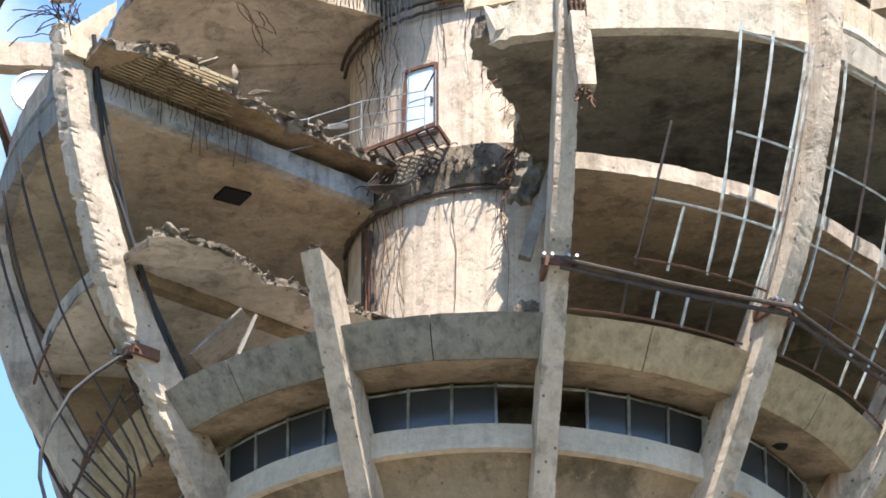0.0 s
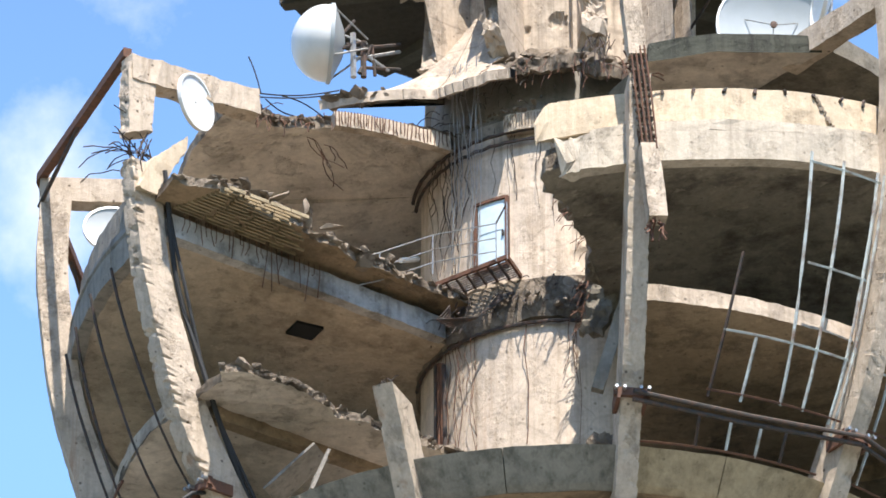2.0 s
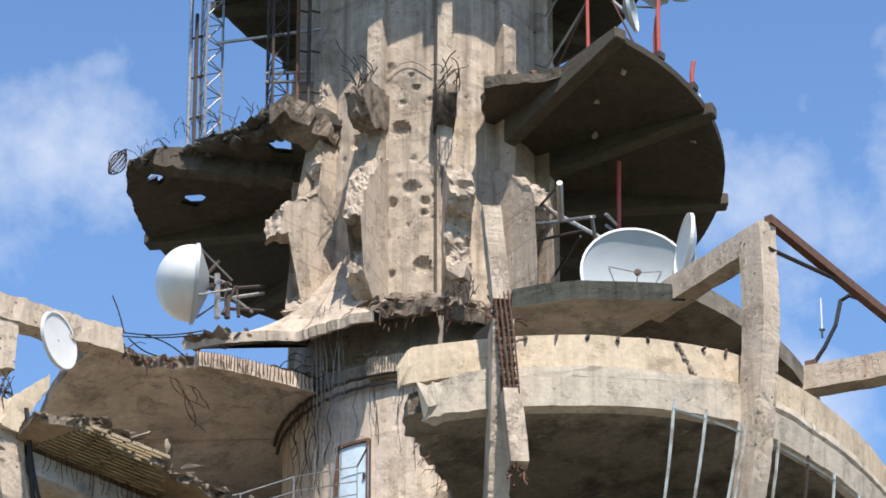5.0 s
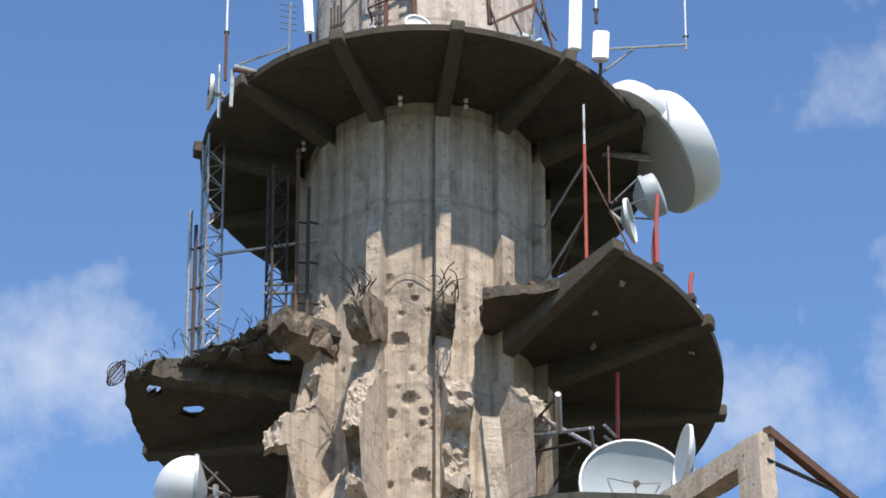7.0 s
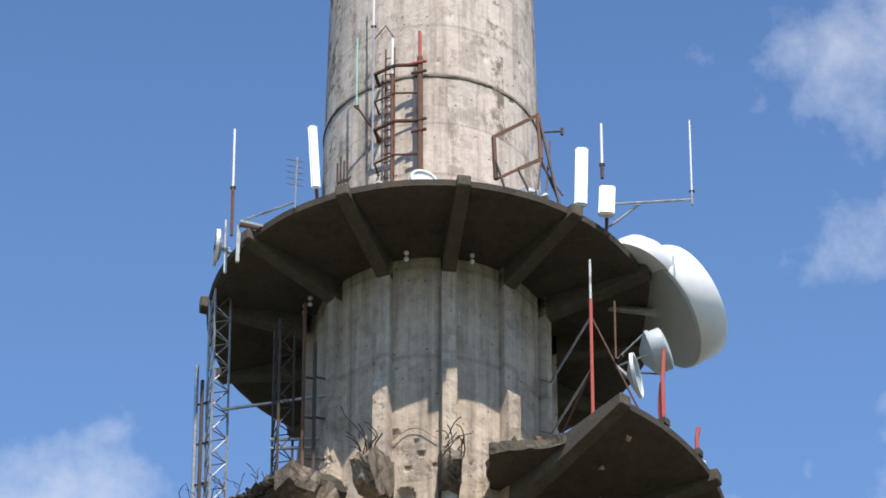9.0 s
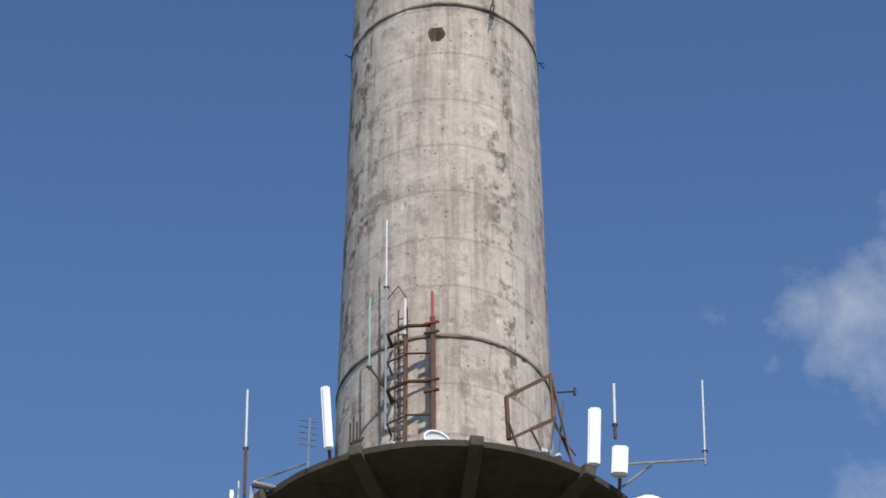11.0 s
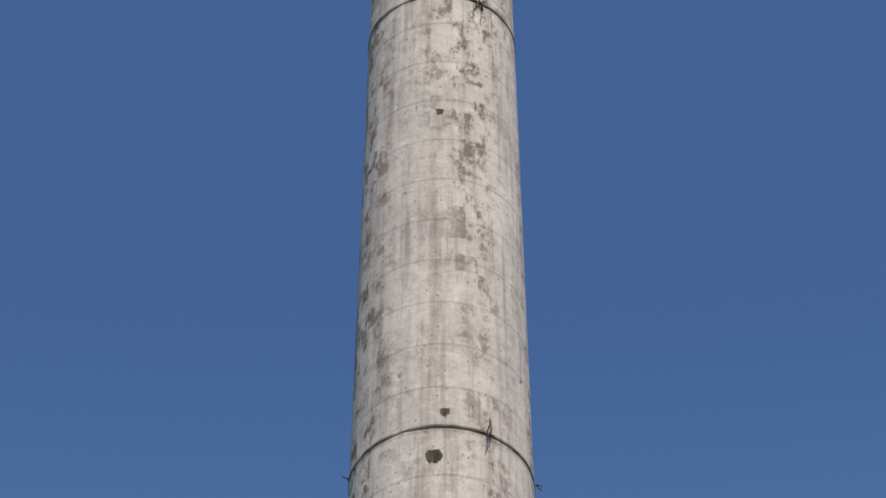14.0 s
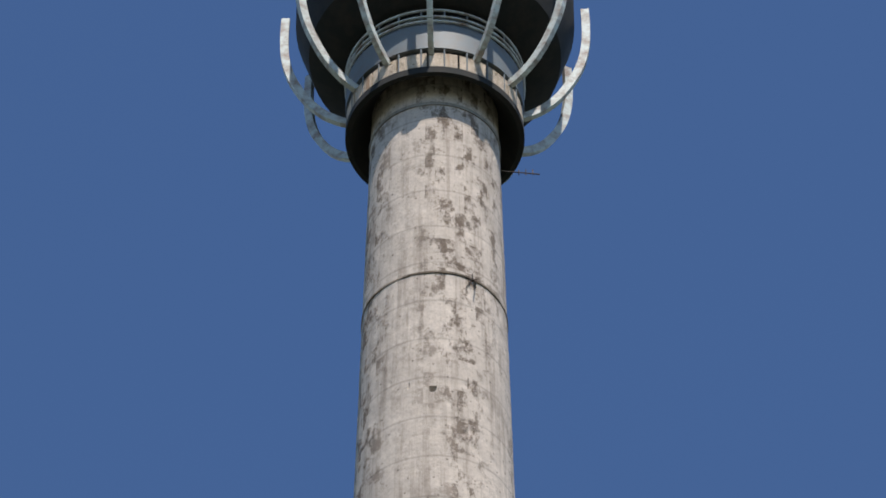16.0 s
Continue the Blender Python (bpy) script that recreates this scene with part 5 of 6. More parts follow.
framing(0, [(27.4, 75.1, 68.9, 0), (31.4, 75.1, 68.9, -0.9), (35.8, 75.1, 68.8, -1.3), (36.7, 75.1, 68.6, -1.3), (20.2, 72.2, 68.8, -5), (22.8, 70.25, 68.8, -3.5), (17.1, 68.4, 67.75, -1), (21.4, 68.4, 67.75, -1), (25.6, 68.4, 67.7, -1), (29.2, 68.4, 67.7, 0)],
        [(74.85, 27.2, 36.2), (72.3, 28.1, 35.8), (70.3, 18.7, 35.2), (68.95, 17.5, 36.2), (67.72, 8.6, 35)], PALE_STEEL, "twisted steel window framing with all glass gone")
framing(1, [(a, 75.1, 67.8, lean) for a, lean in ((41.4, 0.3), (46, 1.9), (50.6, 2.8), (55.5, 2), (60, 1), (64, 0))], [(z, 39.5, 66.5) for z in (74.9, 72.25, 70.3, 69.0, 67.8)], PALE_STEEL, "steel window framing, panes all gone")
framing(2, [(a, 75.2, 67.8, 0) for a in (70, 75, 80, 85, 90, 95)], [(z, 69.5, 96.5) for z in (72.7, 70.2, 67.8)], STEEL, "steel window framing, panes all gone")
framing(-3, [(-78, 75.0, 67.8, 2), (-72, 75, 67.8, -1), (-66, 75.2, 68.2, 3), (-60, 75.2, 67.8, 4)], [(68.0, -80, -55), (70.4, -80, -70)], RUST, "bent rusty window framing in a wrecked bay")
framing(-4, [(a, 75.2, 67.8, 0) for a in (-109, -103, -97, -91, -86)], [(z, -110, -84) for z in (72.7, 70.2, 67.8)], RUST, "bent rusty window framing in a wrecked bay")

# pipe rails clamped to the ribs
def clamp(k, z=68.45):
    a = rib_angle(k)
    ob = thing("rail_clamp", "bolted steel clamp on a rib", "clamp", pt(11.5, a, z), "clamps on the ribs")
    bm = bmesh.new()
    r = smooth_curve(z)
    for s in (-1, 1):
        box(bm, pt(r - 0.25, a, z) + pt(0.34 * s, a + 90, 0), (0.1, 0.8, 0.3), frame_rot(a))
    box(bm, pt(r + 0.08, a, z + 0.05), (0.9, 0.12, 0.22), frame_rot(a))
    part("plate", bm, RUST, ob)
    for s in (-0.4, -0.2, 0.2, 0.4):
        bm = bmesh.new()
        rod(bm, [pt(r + 0.1, a, z + 0.1) + pt(s, a + 90, 0), pt(r + 0.3, a, z + 0.1) + pt(s, a + 90, 0)], 0.05, 6)
        part("bolt", bm, STEEL, ob)


for k in (0, 1, 2, -2):
    clamp(k)
for k in (0, 1):
    rail = thing("pipe_rail", "pair of dark rusty pipes between two ribs", "rail", pt(11.7, rib_angle(k) + 15, 68.4), "pipe rails round the pod")
    for dz, dr in ((0.0, 0.1), (-0.16, -0.02)):
        bm = bmesh.new()
        e = 1.0 if k == 0 else 0.75
        p, q = pt(11.75 + dr, rib_angle(k), 68.4 + dz), pt(11.75 + dr, rib_angle(k + 1), 68.4 + dz)
        rod(bm, [p, p.lerp(q, 0.5 * e) + Vector((0, 0, -0.05)), p.lerp(q, e)], 0.06, 8)
        part("pipe", bm, DARK_STEEL, rail)
rail = thing("bent_pipe", "broken rail pipe bent down from its clamp", "pipe", pt(11.7, rib_angle(-2), 68.4))
bm = bmesh.new()
rod(bm, [pt(11.13, -52.10, 68.50), pt(11.83, -52.10, 68.24), pt(12.57, -52.10, 67.52), pt(13.21, -52.10, 66.77), pt(13.72, -52.10, 65.73), pt(14.01, -52.10, 64.85), pt(14.01, -52.10, 64.15), pt(13.75, -52.10, 63.38)], 0.055, 8)
# cable black on a rusty pipe: its shade is put into the colour
part("pipe", bm, RUBBER, rail)
bm = bmesh.new()
for i in range(10):
    p = pt(11.0 + 0.1 * (i % 4), -56 - 2.2 * i, 68.2 - 0.12 * i)
    rod(bm, [p, p + Vector((0.5 + 0.1 * i, 0.1, -1.3)), p + Vector((0.9, 0.3, -2.0))], 0.035, 5)
rod(bm, [pt(11.2, -56, 68.0), pt(11.2, -74, 66.6), pt(10.6, -78, 65.6)], 0.05, 5)
part("rebar", bm, DARK_STEEL, rail, kind="stuff")
# cable down the inner edge of the broken rib
cable = thing("cable", "black cable hanging along a broken rib", "cable", pt(12, rib_angle(-2) + 3, 68))
bm = bmesh.new()
rod(bm, [pt(smooth_curve(z) - 0.88 - 0.045 * (77 - z), rib_angle(-2) + 1.5 + 0.4 * math.sin(z), z) for z in steps(77.0, 67.4, 18)], 0.07, 7)
rod(bm, [pt(smooth_curve(z) - 0.95 - 0.045 * (77 - z), rib_angle(-2) + 1.7 + 0.3 * math.sin(z * 1.3), z) for z in steps(76.4, 67.6, 18)], 0.05, 7)
part("strand", bm, RUBBER, cable)

# ---- dishes ----
def lathe(bm, prof, m, n=36, mat=0):
    rings = []
    for r, z in prof:
        rings.append([bm.verts.new(m @ Vector((r * math.cos(i * math.tau / n), r * math.sin(i * math.tau / n), z))) for i in range(n)])
    for x, y in zip(rings, rings[1:]):
        for i in range(n):
            bm.faces.new((x[i], x[(i + 1) % n], y[(i + 1) % n], y[i])).material_index = mat


def facing(c, direction):
    return Matrix.Translation(c) @ axis_rot(Vector(direction)).to_4x4()


def dish(label, c, direction, radius, depth, mat, back=None, mount=None, feed=True, group="dishes"):
    """An open parabolic dish with rim, feed and mount; its mouth looks along the direction."""
    c = Vector(c)
    ob = thing("dish_antenna", label, "antenna", mount or c, group)
    m = facing(c, direction)
    bm = bmesh.new()
    inner = [(max(0.02, radius * t), depth * (t * t - 1)) for t in steps(0, 1, 10)]
    outer = [(r + 0.01, z - 0.05) for r, z in inner[::-1]]
    lathe(bm, inner + outer, m)
    part("reflector", bm, mat, ob, smooth=True)
    bm = bmesh.new()
    lathe(bm, [(radius - 0.01, -0.07), (radius + 0.05, -0.07), (radius + 0.05, 0.03), (radius - 0.01, 0.03), (radius - 0.01, -0.07)], m)
    part("rim", bm, WHITE, ob)
    if feed:
        bm = bmesh.new()
        for i in range(3):
            u = i * math.tau / 3 + 0.5
            rod(bm, [m @ Vector((radius * 0.55 * math.cos(u), radius * 0.55 * math.sin(u), -depth * 0.65)), m @ Vector((0, 0, depth * 0.25))], 0.018, 5)
        part("feed_strut", bm, STEEL, ob)
        bm = bmesh.new()
        lathe(bm, [(0.01, depth * 0.15), (0.08, depth * 0.15), (0.1, depth * 0.35), (0.01, depth * 0.38)], m, 12)
        part("feed", bm, DARK_STEEL, ob)
    if mount:
        bm = bmesh.new()
        rod(bm, [m @ Vector((0, 0, -depth - 0.05)), Vector(mount)], 0.06, 8)
        part("mount", bm, STEEL, ob)
    return ob


def radome(label, c, direction, radius, bulge, skirt, mat, mount):
    """A drum dish under a bulging cover."""
    c = Vector(c)
    ob = thing("drum_antenna", label, "antenna", mount, "dishes")
    m = facing(c, direction)
    bm = bmesh.new()
    lathe(bm, [(0.02, bulge + skirt)] + [(radius * math.sin(u), skirt + bulge * math.cos(u)) for u in steps(0.12, math.pi / 2, 9)] + [(radius, 0), (0.02, 0)], m, 40)
    part("cover", bm, mat, ob, smooth=True)
    bm = bmesh.new()
    lathe(bm, [(radius, 0.05), (radius + 0.05, 0.05), (radius + 0.05, -0.05), (radius * 0.35, -0.35), (0.02, -0.4)], m, 40)
    part("back_shell", bm, DISH_GREY, ob, smooth=True)
    for u in (0.6, 2.2, 3.8, 5.4):
        bm = bmesh.new()
        rod(bm, [m @ Vector((radius * 0.98 * math.cos(u), radius * 0.98 * math.sin(u), -0.05)), m @ Vector((0.2 * math.cos(u), 0.2 * math.sin(u), -1.0))], 0.03, 6)
        part("strut", bm, STEEL, ob)
    bm = bmesh.new()
    rod(bm, [m @ Vector((0, 0, -0.4)), m @ Vector((0, 0, -1.1)), Vector(mount)], 0.07, 8)
    part("mount", bm, DARK_STEEL, ob)
    return ob


radome("white drum antenna on a steel stand over the torn roof", pt(6.90, -65.00, 84.61), (-1, -0.12, 0.03), 1.06, 0.95, 0.12, WHITE, pt(6.18, -62.00, 83.64))
stand = thing("antenna_stand", "dark steel stand of pipes behind a drum antenna", "stand", pt(6.14, -62.00, 83.56))
for i, (p, q) in enumerate(((pt(6.39, -62.00, 84.86), pt(6.36, -62.00, 83.46)), (pt(6.08, -62.00, 84.69), pt(6.06, -62.00, 83.55)), (pt(6.76, -62.00, 84.66), pt(6.35, -62.00, 85.30)), (pt(6.32, -62.00, 84.06), pt(4.97, -62.00, 84.70)), (pt(6.06, -62.00, 83.86), pt(4.96, -62.00, 84.12)), (pt(7.00, -62.00, 84.12), pt(6.08, -62.00, 84.69)), (pt(6.07, -62.00, 84.32), pt(5.30, -62.00, 83.97)), (pt(5.82, -62.00, 84.67), pt(5.72, -62.00, 83.69)), (pt(6.33, -62.00, 84.39), pt(4.97, -62.00, 84.93)))):
    bm = bmesh.new()
    rod(bm, [p, q], 0.05 if i > 1 else 0.09, 6)
    part("pipe", bm, DARK_STEEL if i % 3 else STEEL, stand)
dish("flat white dish on the torn top beam", pt(11.99, -52.0, 79.81) + Vector((0.0, -0.5, -0.32)), (0.86, -0.5, 0.0), 0.74, 0.03, WHITE, mount=pt(11.79, -52.00, 79.56), feed=False)
dish("small pale dish behind the far ribs", pt(12.14, -80.00, 79.24), (0.2, -0.9, 0.25), 0.85, 0.25, DISH_GREY, mount=pt(12.24, -80.00, 78.55), feed=False)
dish("large grey mesh dish resting on the roof slab", pt(7.93, 44.99, 83.10), (0.10, -0.80, 0.02), 1.48, 0.45, DISH_GREY, mount=pt(8.28, 38.15, 82.20) + Vector((0, 1.6, -0.6)))
dish("white dish seen edge-on beside a larger grey dish", pt(9.26, 47.49, 83.60), (-0.97, -0.22, 0.08), 0.85, 0.26, WHITE, mount=pt(9.74, 43.99, 82.40) + Vector((0.3, 0.8, -0.5)), feed=False)
dish("small pale dish seen edge-on under the upper platform", pt(7.07, 54.03, 93.00), (0.95, -0.25, 0.08), 0.6, 0.2, DISH_GREY, mount=pt(6.63, 51.08, 93.30), feed=False)
radome("short pale drum antenna under the upper platform", pt(7.07, 61.79, 94.40), (0.93, -0.2, 0.28), 0.62, 0.12, 0.35, DISH_GREY, pt(6.33, 57.86, 94.30))

# steel frame and struts under the torn platform, beside the grey dish
frame_ob = thing("antenna_stand", "galvanised frame leaning on the shaft behind the grey dish", "stand", pt(4.60, 39.98, 84.39))
for p, q, w in ((pt(4.90, 37.31, 86.63), pt(6.57, 46.52, 85.00), 0.06), (pt(7.98, 26.34, 85.00), pt(6.54, 33.51, 85.00), 0.09), (pt(4.90, 38.44, 86.49), pt(7.91, 26.60, 85.00), 0.04), (pt(4.90, 38.48, 86.77), pt(6.52, 33.29, 85.00), 0.04), (pt(4.90, 34.96, 85.81), pt(7.18, 38.93, 85.00), 0.05), (pt(7.13, 38.46, 85.00), pt(6.42, 45.22, 85.00), 0.05), (pt(4.32, 52.68, 85.00), pt(6.24, 41.78, 85.00), 0.04), (pt(4.90, 34.89, 85.25), pt(6.48, 40.66, 85.00), 0.04), (pt(7.47, 40.07, 85.00), pt(7.29, 44.66, 85.00), 0.05)):
    bm = bmesh.new()
    rod(bm, [p, q], w, 6)
    part("strut", bm, STEEL if w > 0.045 else DARK_STEEL, frame_ob)
pole = thing("red_pole", "red painted steel pole under the torn platform", "pole", pt(5.78, 66.00, 86.40), "red poles")
bm = bmesh.new()
rod(bm, [pt(5.78, 66.00, 86.21), pt(5.83, 66.00, 89.07)], 0.06, 8)
part("tube", bm, RED, pole)
bm = bmesh.new()
rod(bm, [pt(5.41, 66.00, 87.07), pt(5.82, 66.00, 86.61)], 0.05, 6)
part("stay", bm, STEEL, pole)

# ---- between the platforms: masts and poles ----
def lattice(name, label, p, height, width, mat, n, group=""):
    ob = thing(name, label, "mast", p, group)
    corners = [Vector((math.cos(u) * width, math.sin(u) * width, 0)) for u in (0.3, 0.3 + math.tau / 3, 0.3 + 2 * math.tau / 3)]
    for c in corners:
        bm = bmesh.new()
        rod(bm, [p + c, p + c + Vector((0, 0, height))], 0.04, 6)
        part("leg", bm, mat, ob)
    for i in range(n):
        z0, z1 = height * i / n, height * (i + 1) / n
        for j in range(3):
            bm = bmesh.new()
            rod(bm, [p + corners[j] + Vector((0, 0, z0)), p + corners[(j + 1) % 3] + Vector((0, 0, z1))], 0.022, 4)
            part("lacing", bm, mat, ob)
            bm = bmesh.new()
            rod(bm, [p + corners[j] + Vector((0, 0, z1)), p + corners[(j + 1) % 3] + Vector((0, 0, z1))], 0.022, 4)
            part("rung", bm, mat, ob)
    return ob


lattice("lattice_mast", "grey steel lattice mast standing on the torn platform", pt(6.25, -77, 90.35), 7.6, 0.36, STEEL, 9, "lattice masts")
lattice("lattice_mast", "dark steel lattice mast beside the shaft", pt(4.75, -62, 90.6), 5.6, 0.34, DARK_STEEL, 6, "lattice masts")
for a, r, h, m in ((-80.5, 6.75, 5.2, STEEL), (-79.5, 6.6, 4.6, DARK_STEEL), (-55.5, 4.35, 6.4, RUST), (-53, 4.1, 5.0, DARK_STEEL)):
    ob = thing("antenna_pole", "slim painted pole on the torn platform", "pole", pt(r, a, 90.4), "antenna poles")
    bm = bmesh.new()
    rod(bm, [pt(r, a, 90.3), pt(r, a, 90.4 + h)], 0.055, 8)
    tube = part("tube", bm, m, ob)
    for i in range(3):
        bm = bmesh.new()
        rod(bm, [pt(r, a, 91.4 + i * 1.4), pt(r - 0.3, a + 1.5, 91.4 + i * 1.4)], 0.035, 6)
        part("bracket", bm, DARK_STEEL, ob)
bar = thing("cross_bar", "steel bars between the masts and the shaft", "bar", pt(5.5, -70, 93.6))
for z in (93.7, 92.2, 91.9):
    bm = bmesh.new()
    rod(bm, [pt(6.1 if z > 93 else 5.0, -75 if z > 93 else -64, z), pt(3.6, -55, z + 0.15)], 0.05, 6)
    part("tube", bm, STEEL, bar)

pole = thing("red_pole", "tall red and white pole standing on the lower platform", "pole", pt(6.7, 41.5, 90.4), "red poles")
bm = bmesh.new()
rod(bm, [pt(6.7, 41.5, 90.4), pt(6.7, 41.5, 95.0)], 0.05, 8)
tube = part("tube", bm, RED, pole)
bm = bmesh.new()
rod(bm, [pt(6.7, 41.5, 95.0), pt(6.7, 41.5, 96.4)], 0.035, 8)
part("tip", bm, PALE_STEEL, tube)
for z in (91.0, 92.6, 94.4):
    bm = bmesh.new()
    rod(bm, [pt(3.5, 62, z + 0.35), pt(3.9, 60, z), pt(6.7, 41.5, z)], 0.035, 6)
    part("stay", bm, STEEL, pole)
for p, q in ((pt(6.7, 41.5, 94.4), pt(7.5, 52, 91.0)), (pt(6.7, 41.5, 92.6), pt(4.4, 50, 91.2)), (pt(7.1, 46, 95.0), pt(7.1, 46, 93.0))):
    bm = bmesh.new()
    rod(bm, [p, q], 0.03, 6)
    part("stay", bm, RUST, pole)
for r, a, z, h, m in ((8.3, 50, 90.4, 2.6, RED), (8.1, 50.8, 90.4, 1.6, RED), (8.3, 62, 90.4, 1.0, RED), (8.0, 70, 90.4, 0.7, WHITE)):
    ob = thing("antenna_pole", "short red pole at the platform's rim", "pole", pt(r, a, z), "rim poles")
    bm = bmesh.new()
    rod(bm, [pt(r, a, z - 0.05), pt(r, a, z + h * 0.6), pt(r + 0.05, a + 0.3, z + h)], 0.06, 8)
    part("tube", bm, m, ob)
    bm = bmesh.new()
    box(bm, pt(r, a, z + 0.1), (0.25, 0.25, 0.2), frame_rot(a))
    part("foot", bm, DARK_STEEL, ob)
for r, a in ((5.0, 36, ), (4.6, 30), (5.3, 40)):
    ob = thing("lamp_post", "small rusty fitting on the torn platform", "fitting", pt(r, a, 90.4), "small fittings")
    bm = bmesh.new()
    rod(bm, [pt(r, a, 90.3), pt(r, a, 90.8)], 0.04, 6)
    part("stem", bm, STEEL, ob)
    bm = bmesh.new()
    chunk(bm, pt(r, a, 90.9), (0.3, 0.3, 0.25), int(r * 10))
    part("head", bm, RUST, ob)

# ---- on the upper platform ----
P1Z = 98.12


def panel_antenna(label, p, h, w, tilt, mat=None):
    ob = thing("panel_antenna", label, "antenna", p, "panel antennas")
    m = Matrix.Translation(p) @ Matrix.Rotation(tilt, 4, "Y")
    bm = bmesh.new()
    bmesh.ops.create_cube(bm, size=1, matrix=m @ Matrix.Translation((0, -0.15, h / 2 + 0.4)) @ Matrix.Diagonal((w, w * 0.55, h, 1)))
    bmesh.ops.bevel(bm, geom=bm.edges[:], offset=0.05, segments=2, affect="EDGES")
    part("cover", bm, WHITE, ob, smooth=True)
    bm = bmesh.new()
    rod(bm, [m @ Vector((0.02, 0.12, -0.1)), m @ Vector((0.02, 0.12, h + 0.2))], 0.05, 8)
    part("pole", bm, mat or RUST, ob)
    for z in (0.6, h - 0.1):
        bm = bmesh.new()
        bmesh.ops.create_cube(bm, size=1, matrix=m @ Matrix.Translation((0, 0.03, z + 0.2)) @ Matrix.Diagonal((0.12, 0.3, 0.1, 1)))
        part("bracket", bm, DARK_STEEL, ob)
    return ob


def whip(label, p, low, high, mat_low, mat_high, rad=0.045):
    ob = thing("whip_antenna", label, "antenna", p, "whip antennas")
    bm = bmesh.new()
    rod(bm, [p, p + Vector((0, 0, low))], rad, 8)
    base = part("pole", bm, mat_low, ob)
    bm = bmesh.new()
    rod(bm, [p + Vector((0, 0, low - 0.05)), p + Vector((0, 0, high))], rad * 0.75, 8)
    part("whip", bm, mat_high, ob)
    bm = bmesh.new()
    rod(bm, [p + Vector((-0.08, 0, low)), p + Vector((0.08, 0, low))], rad * 1.2, 6)
    part("collar", bm, DARK_STEEL, base)
    return ob


whip("white whip antenna on a rusty pole", pt(6.95, -54.5, P1Z - 0.1), 1.75, 3.9, RUST, WHITE)
whip("white whip antenna on an outrigger arm", pt(8.8, 57, 98.55), 0.5, 3.1, STEEL, WHITE, 0.035)
whip("short white whip over a panel antenna", pt(6.75, 46, 99.6), 0.5, 2.0, DARK_STEEL, WHITE, 0.05)
arm = thing("outrigger_arm", "light steel arm reaching out from the platform rim", "bracket", pt(6.6, 50, P1Z))
for p, q in ((pt(6.6, 48.5, 98.9), pt(8.8, 57, 98.75)), (pt(6.6, 49.5, 98.15), pt(7.4, 53, 98.85)), (pt(6.6, 48.5, 98.1), pt(6.6, 48.5, 98.95))):
    bm = bmesh.new()
    rod(bm, [p, q], 0.035, 6)
    part("tube", bm, PALE_STEEL, arm)
panel_antenna("tall white panel antenna, slightly tilted", pt(6.91, -27.83, 98.10) + Vector((0, 0.7, 0)), 2.3, 0.26, -0.06)
panel_antenna("tall white panel antenna at the rim", pt(6.35, 41.5, P1Z - 0.1), 2.1, 0.36, 0.03, RED)
panel_antenna("short white panel antenna at the rim", pt(6.75, 46.8, P1Z - 0.35), 1.05, 0.46, 0.05)
for i in range(4):
    a = -31 + i * 1.2
    ob = thing("antenna_pole", "thin dark pole behind the panel antenna", "pole", pt(5.2, a, P1Z), "poles on the platform")
    bm = bmesh.new()
    rod(bm, [pt(5.2, a, P1Z - 0.05), pt(5.2, a, P1Z + 2.2 + 0.2 * (i % 2))], 0.03, 6)
    part("tube", bm, DARK_STEEL, ob)
    bm = bmesh.new()
    rod(bm, [pt(5.2, a, P1Z + 1.4), pt(5.2, a + 1.2, P1Z + 1.55)], 0.03, 6)
    part("rung", bm, DARK_STEEL, ob)
yagi = thing("yagi_antenna", "small comb antenna on a slim pole", "antenna", pt(6.55, -36, P1Z))
bm = bmesh.new()
rod(bm, [pt(6.55, -36, P1Z - 0.1), pt(6.55, -35.5, P1Z + 1.7)], 0.03, 6)
part("pole", bm, STEEL, yagi)
for i in range(5):
    bm = bmesh.new()
    z = P1Z + 0.7 + i * 0.22
    rod(bm, [pt(6.55, -35.7, z) + Vector((-0.28, 0, 0.06)), pt(6.55, -35.7, z) + Vector((0.2, 0, -0.04))], 0.015, 4)
    part("element", bm, STEEL, yagi)
arm = thing("outrigger_arm", "steel bar and braces beside the whip antenna", "bracket", pt(6.6, -52, P1Z))
for p, q, m, w in ((pt(6.75, -53, P1Z + 0.4), pt(6.5, -36, P1Z + 0.15), PALE_STEEL, 0.035), (pt(6.75, -53, P1Z + 0.4), pt(6.45, -47, P1Z - 0.05), WHITE, 0.05), (pt(6.75, -54, P1Z + 0.3), pt(6.7, -55, P1Z - 0.9), PALE_STEEL, 0.06), (pt(6.75, -53.5, P1Z + 0.3), pt(6.5, -48, P1Z - 0.1), RUST, 0.06)):
    bm = bmesh.new()
    rod(bm, [p, q], w, 6)
    part("tube", bm, m, arm)
dish("small dish seen edge-on outside the platform rim", pt(6.95, -62, 98.2), (-1, -0.15, 0.05), 0.48, 0.14, DISH_GREY, mount=pt(6.6, -60, 98.1))
ob = thing("antenna_pole", "short white pole at the platform's rim", "pole", pt(6.75, -60, 97.4), "poles on the platform")
bm = bmesh.new()
rod(bm, [pt(6.75, -60, 97.2), pt(6.75, -60, 99.1)], 0.045, 8)
part("tube", bm, WHITE, ob)
bm = bmesh.new()
box(bm, pt(6.7, -60, 98.0), (0.12, 0.2, 0.1), frame_rot(-60))
part("bracket", bm, STEEL, ob)

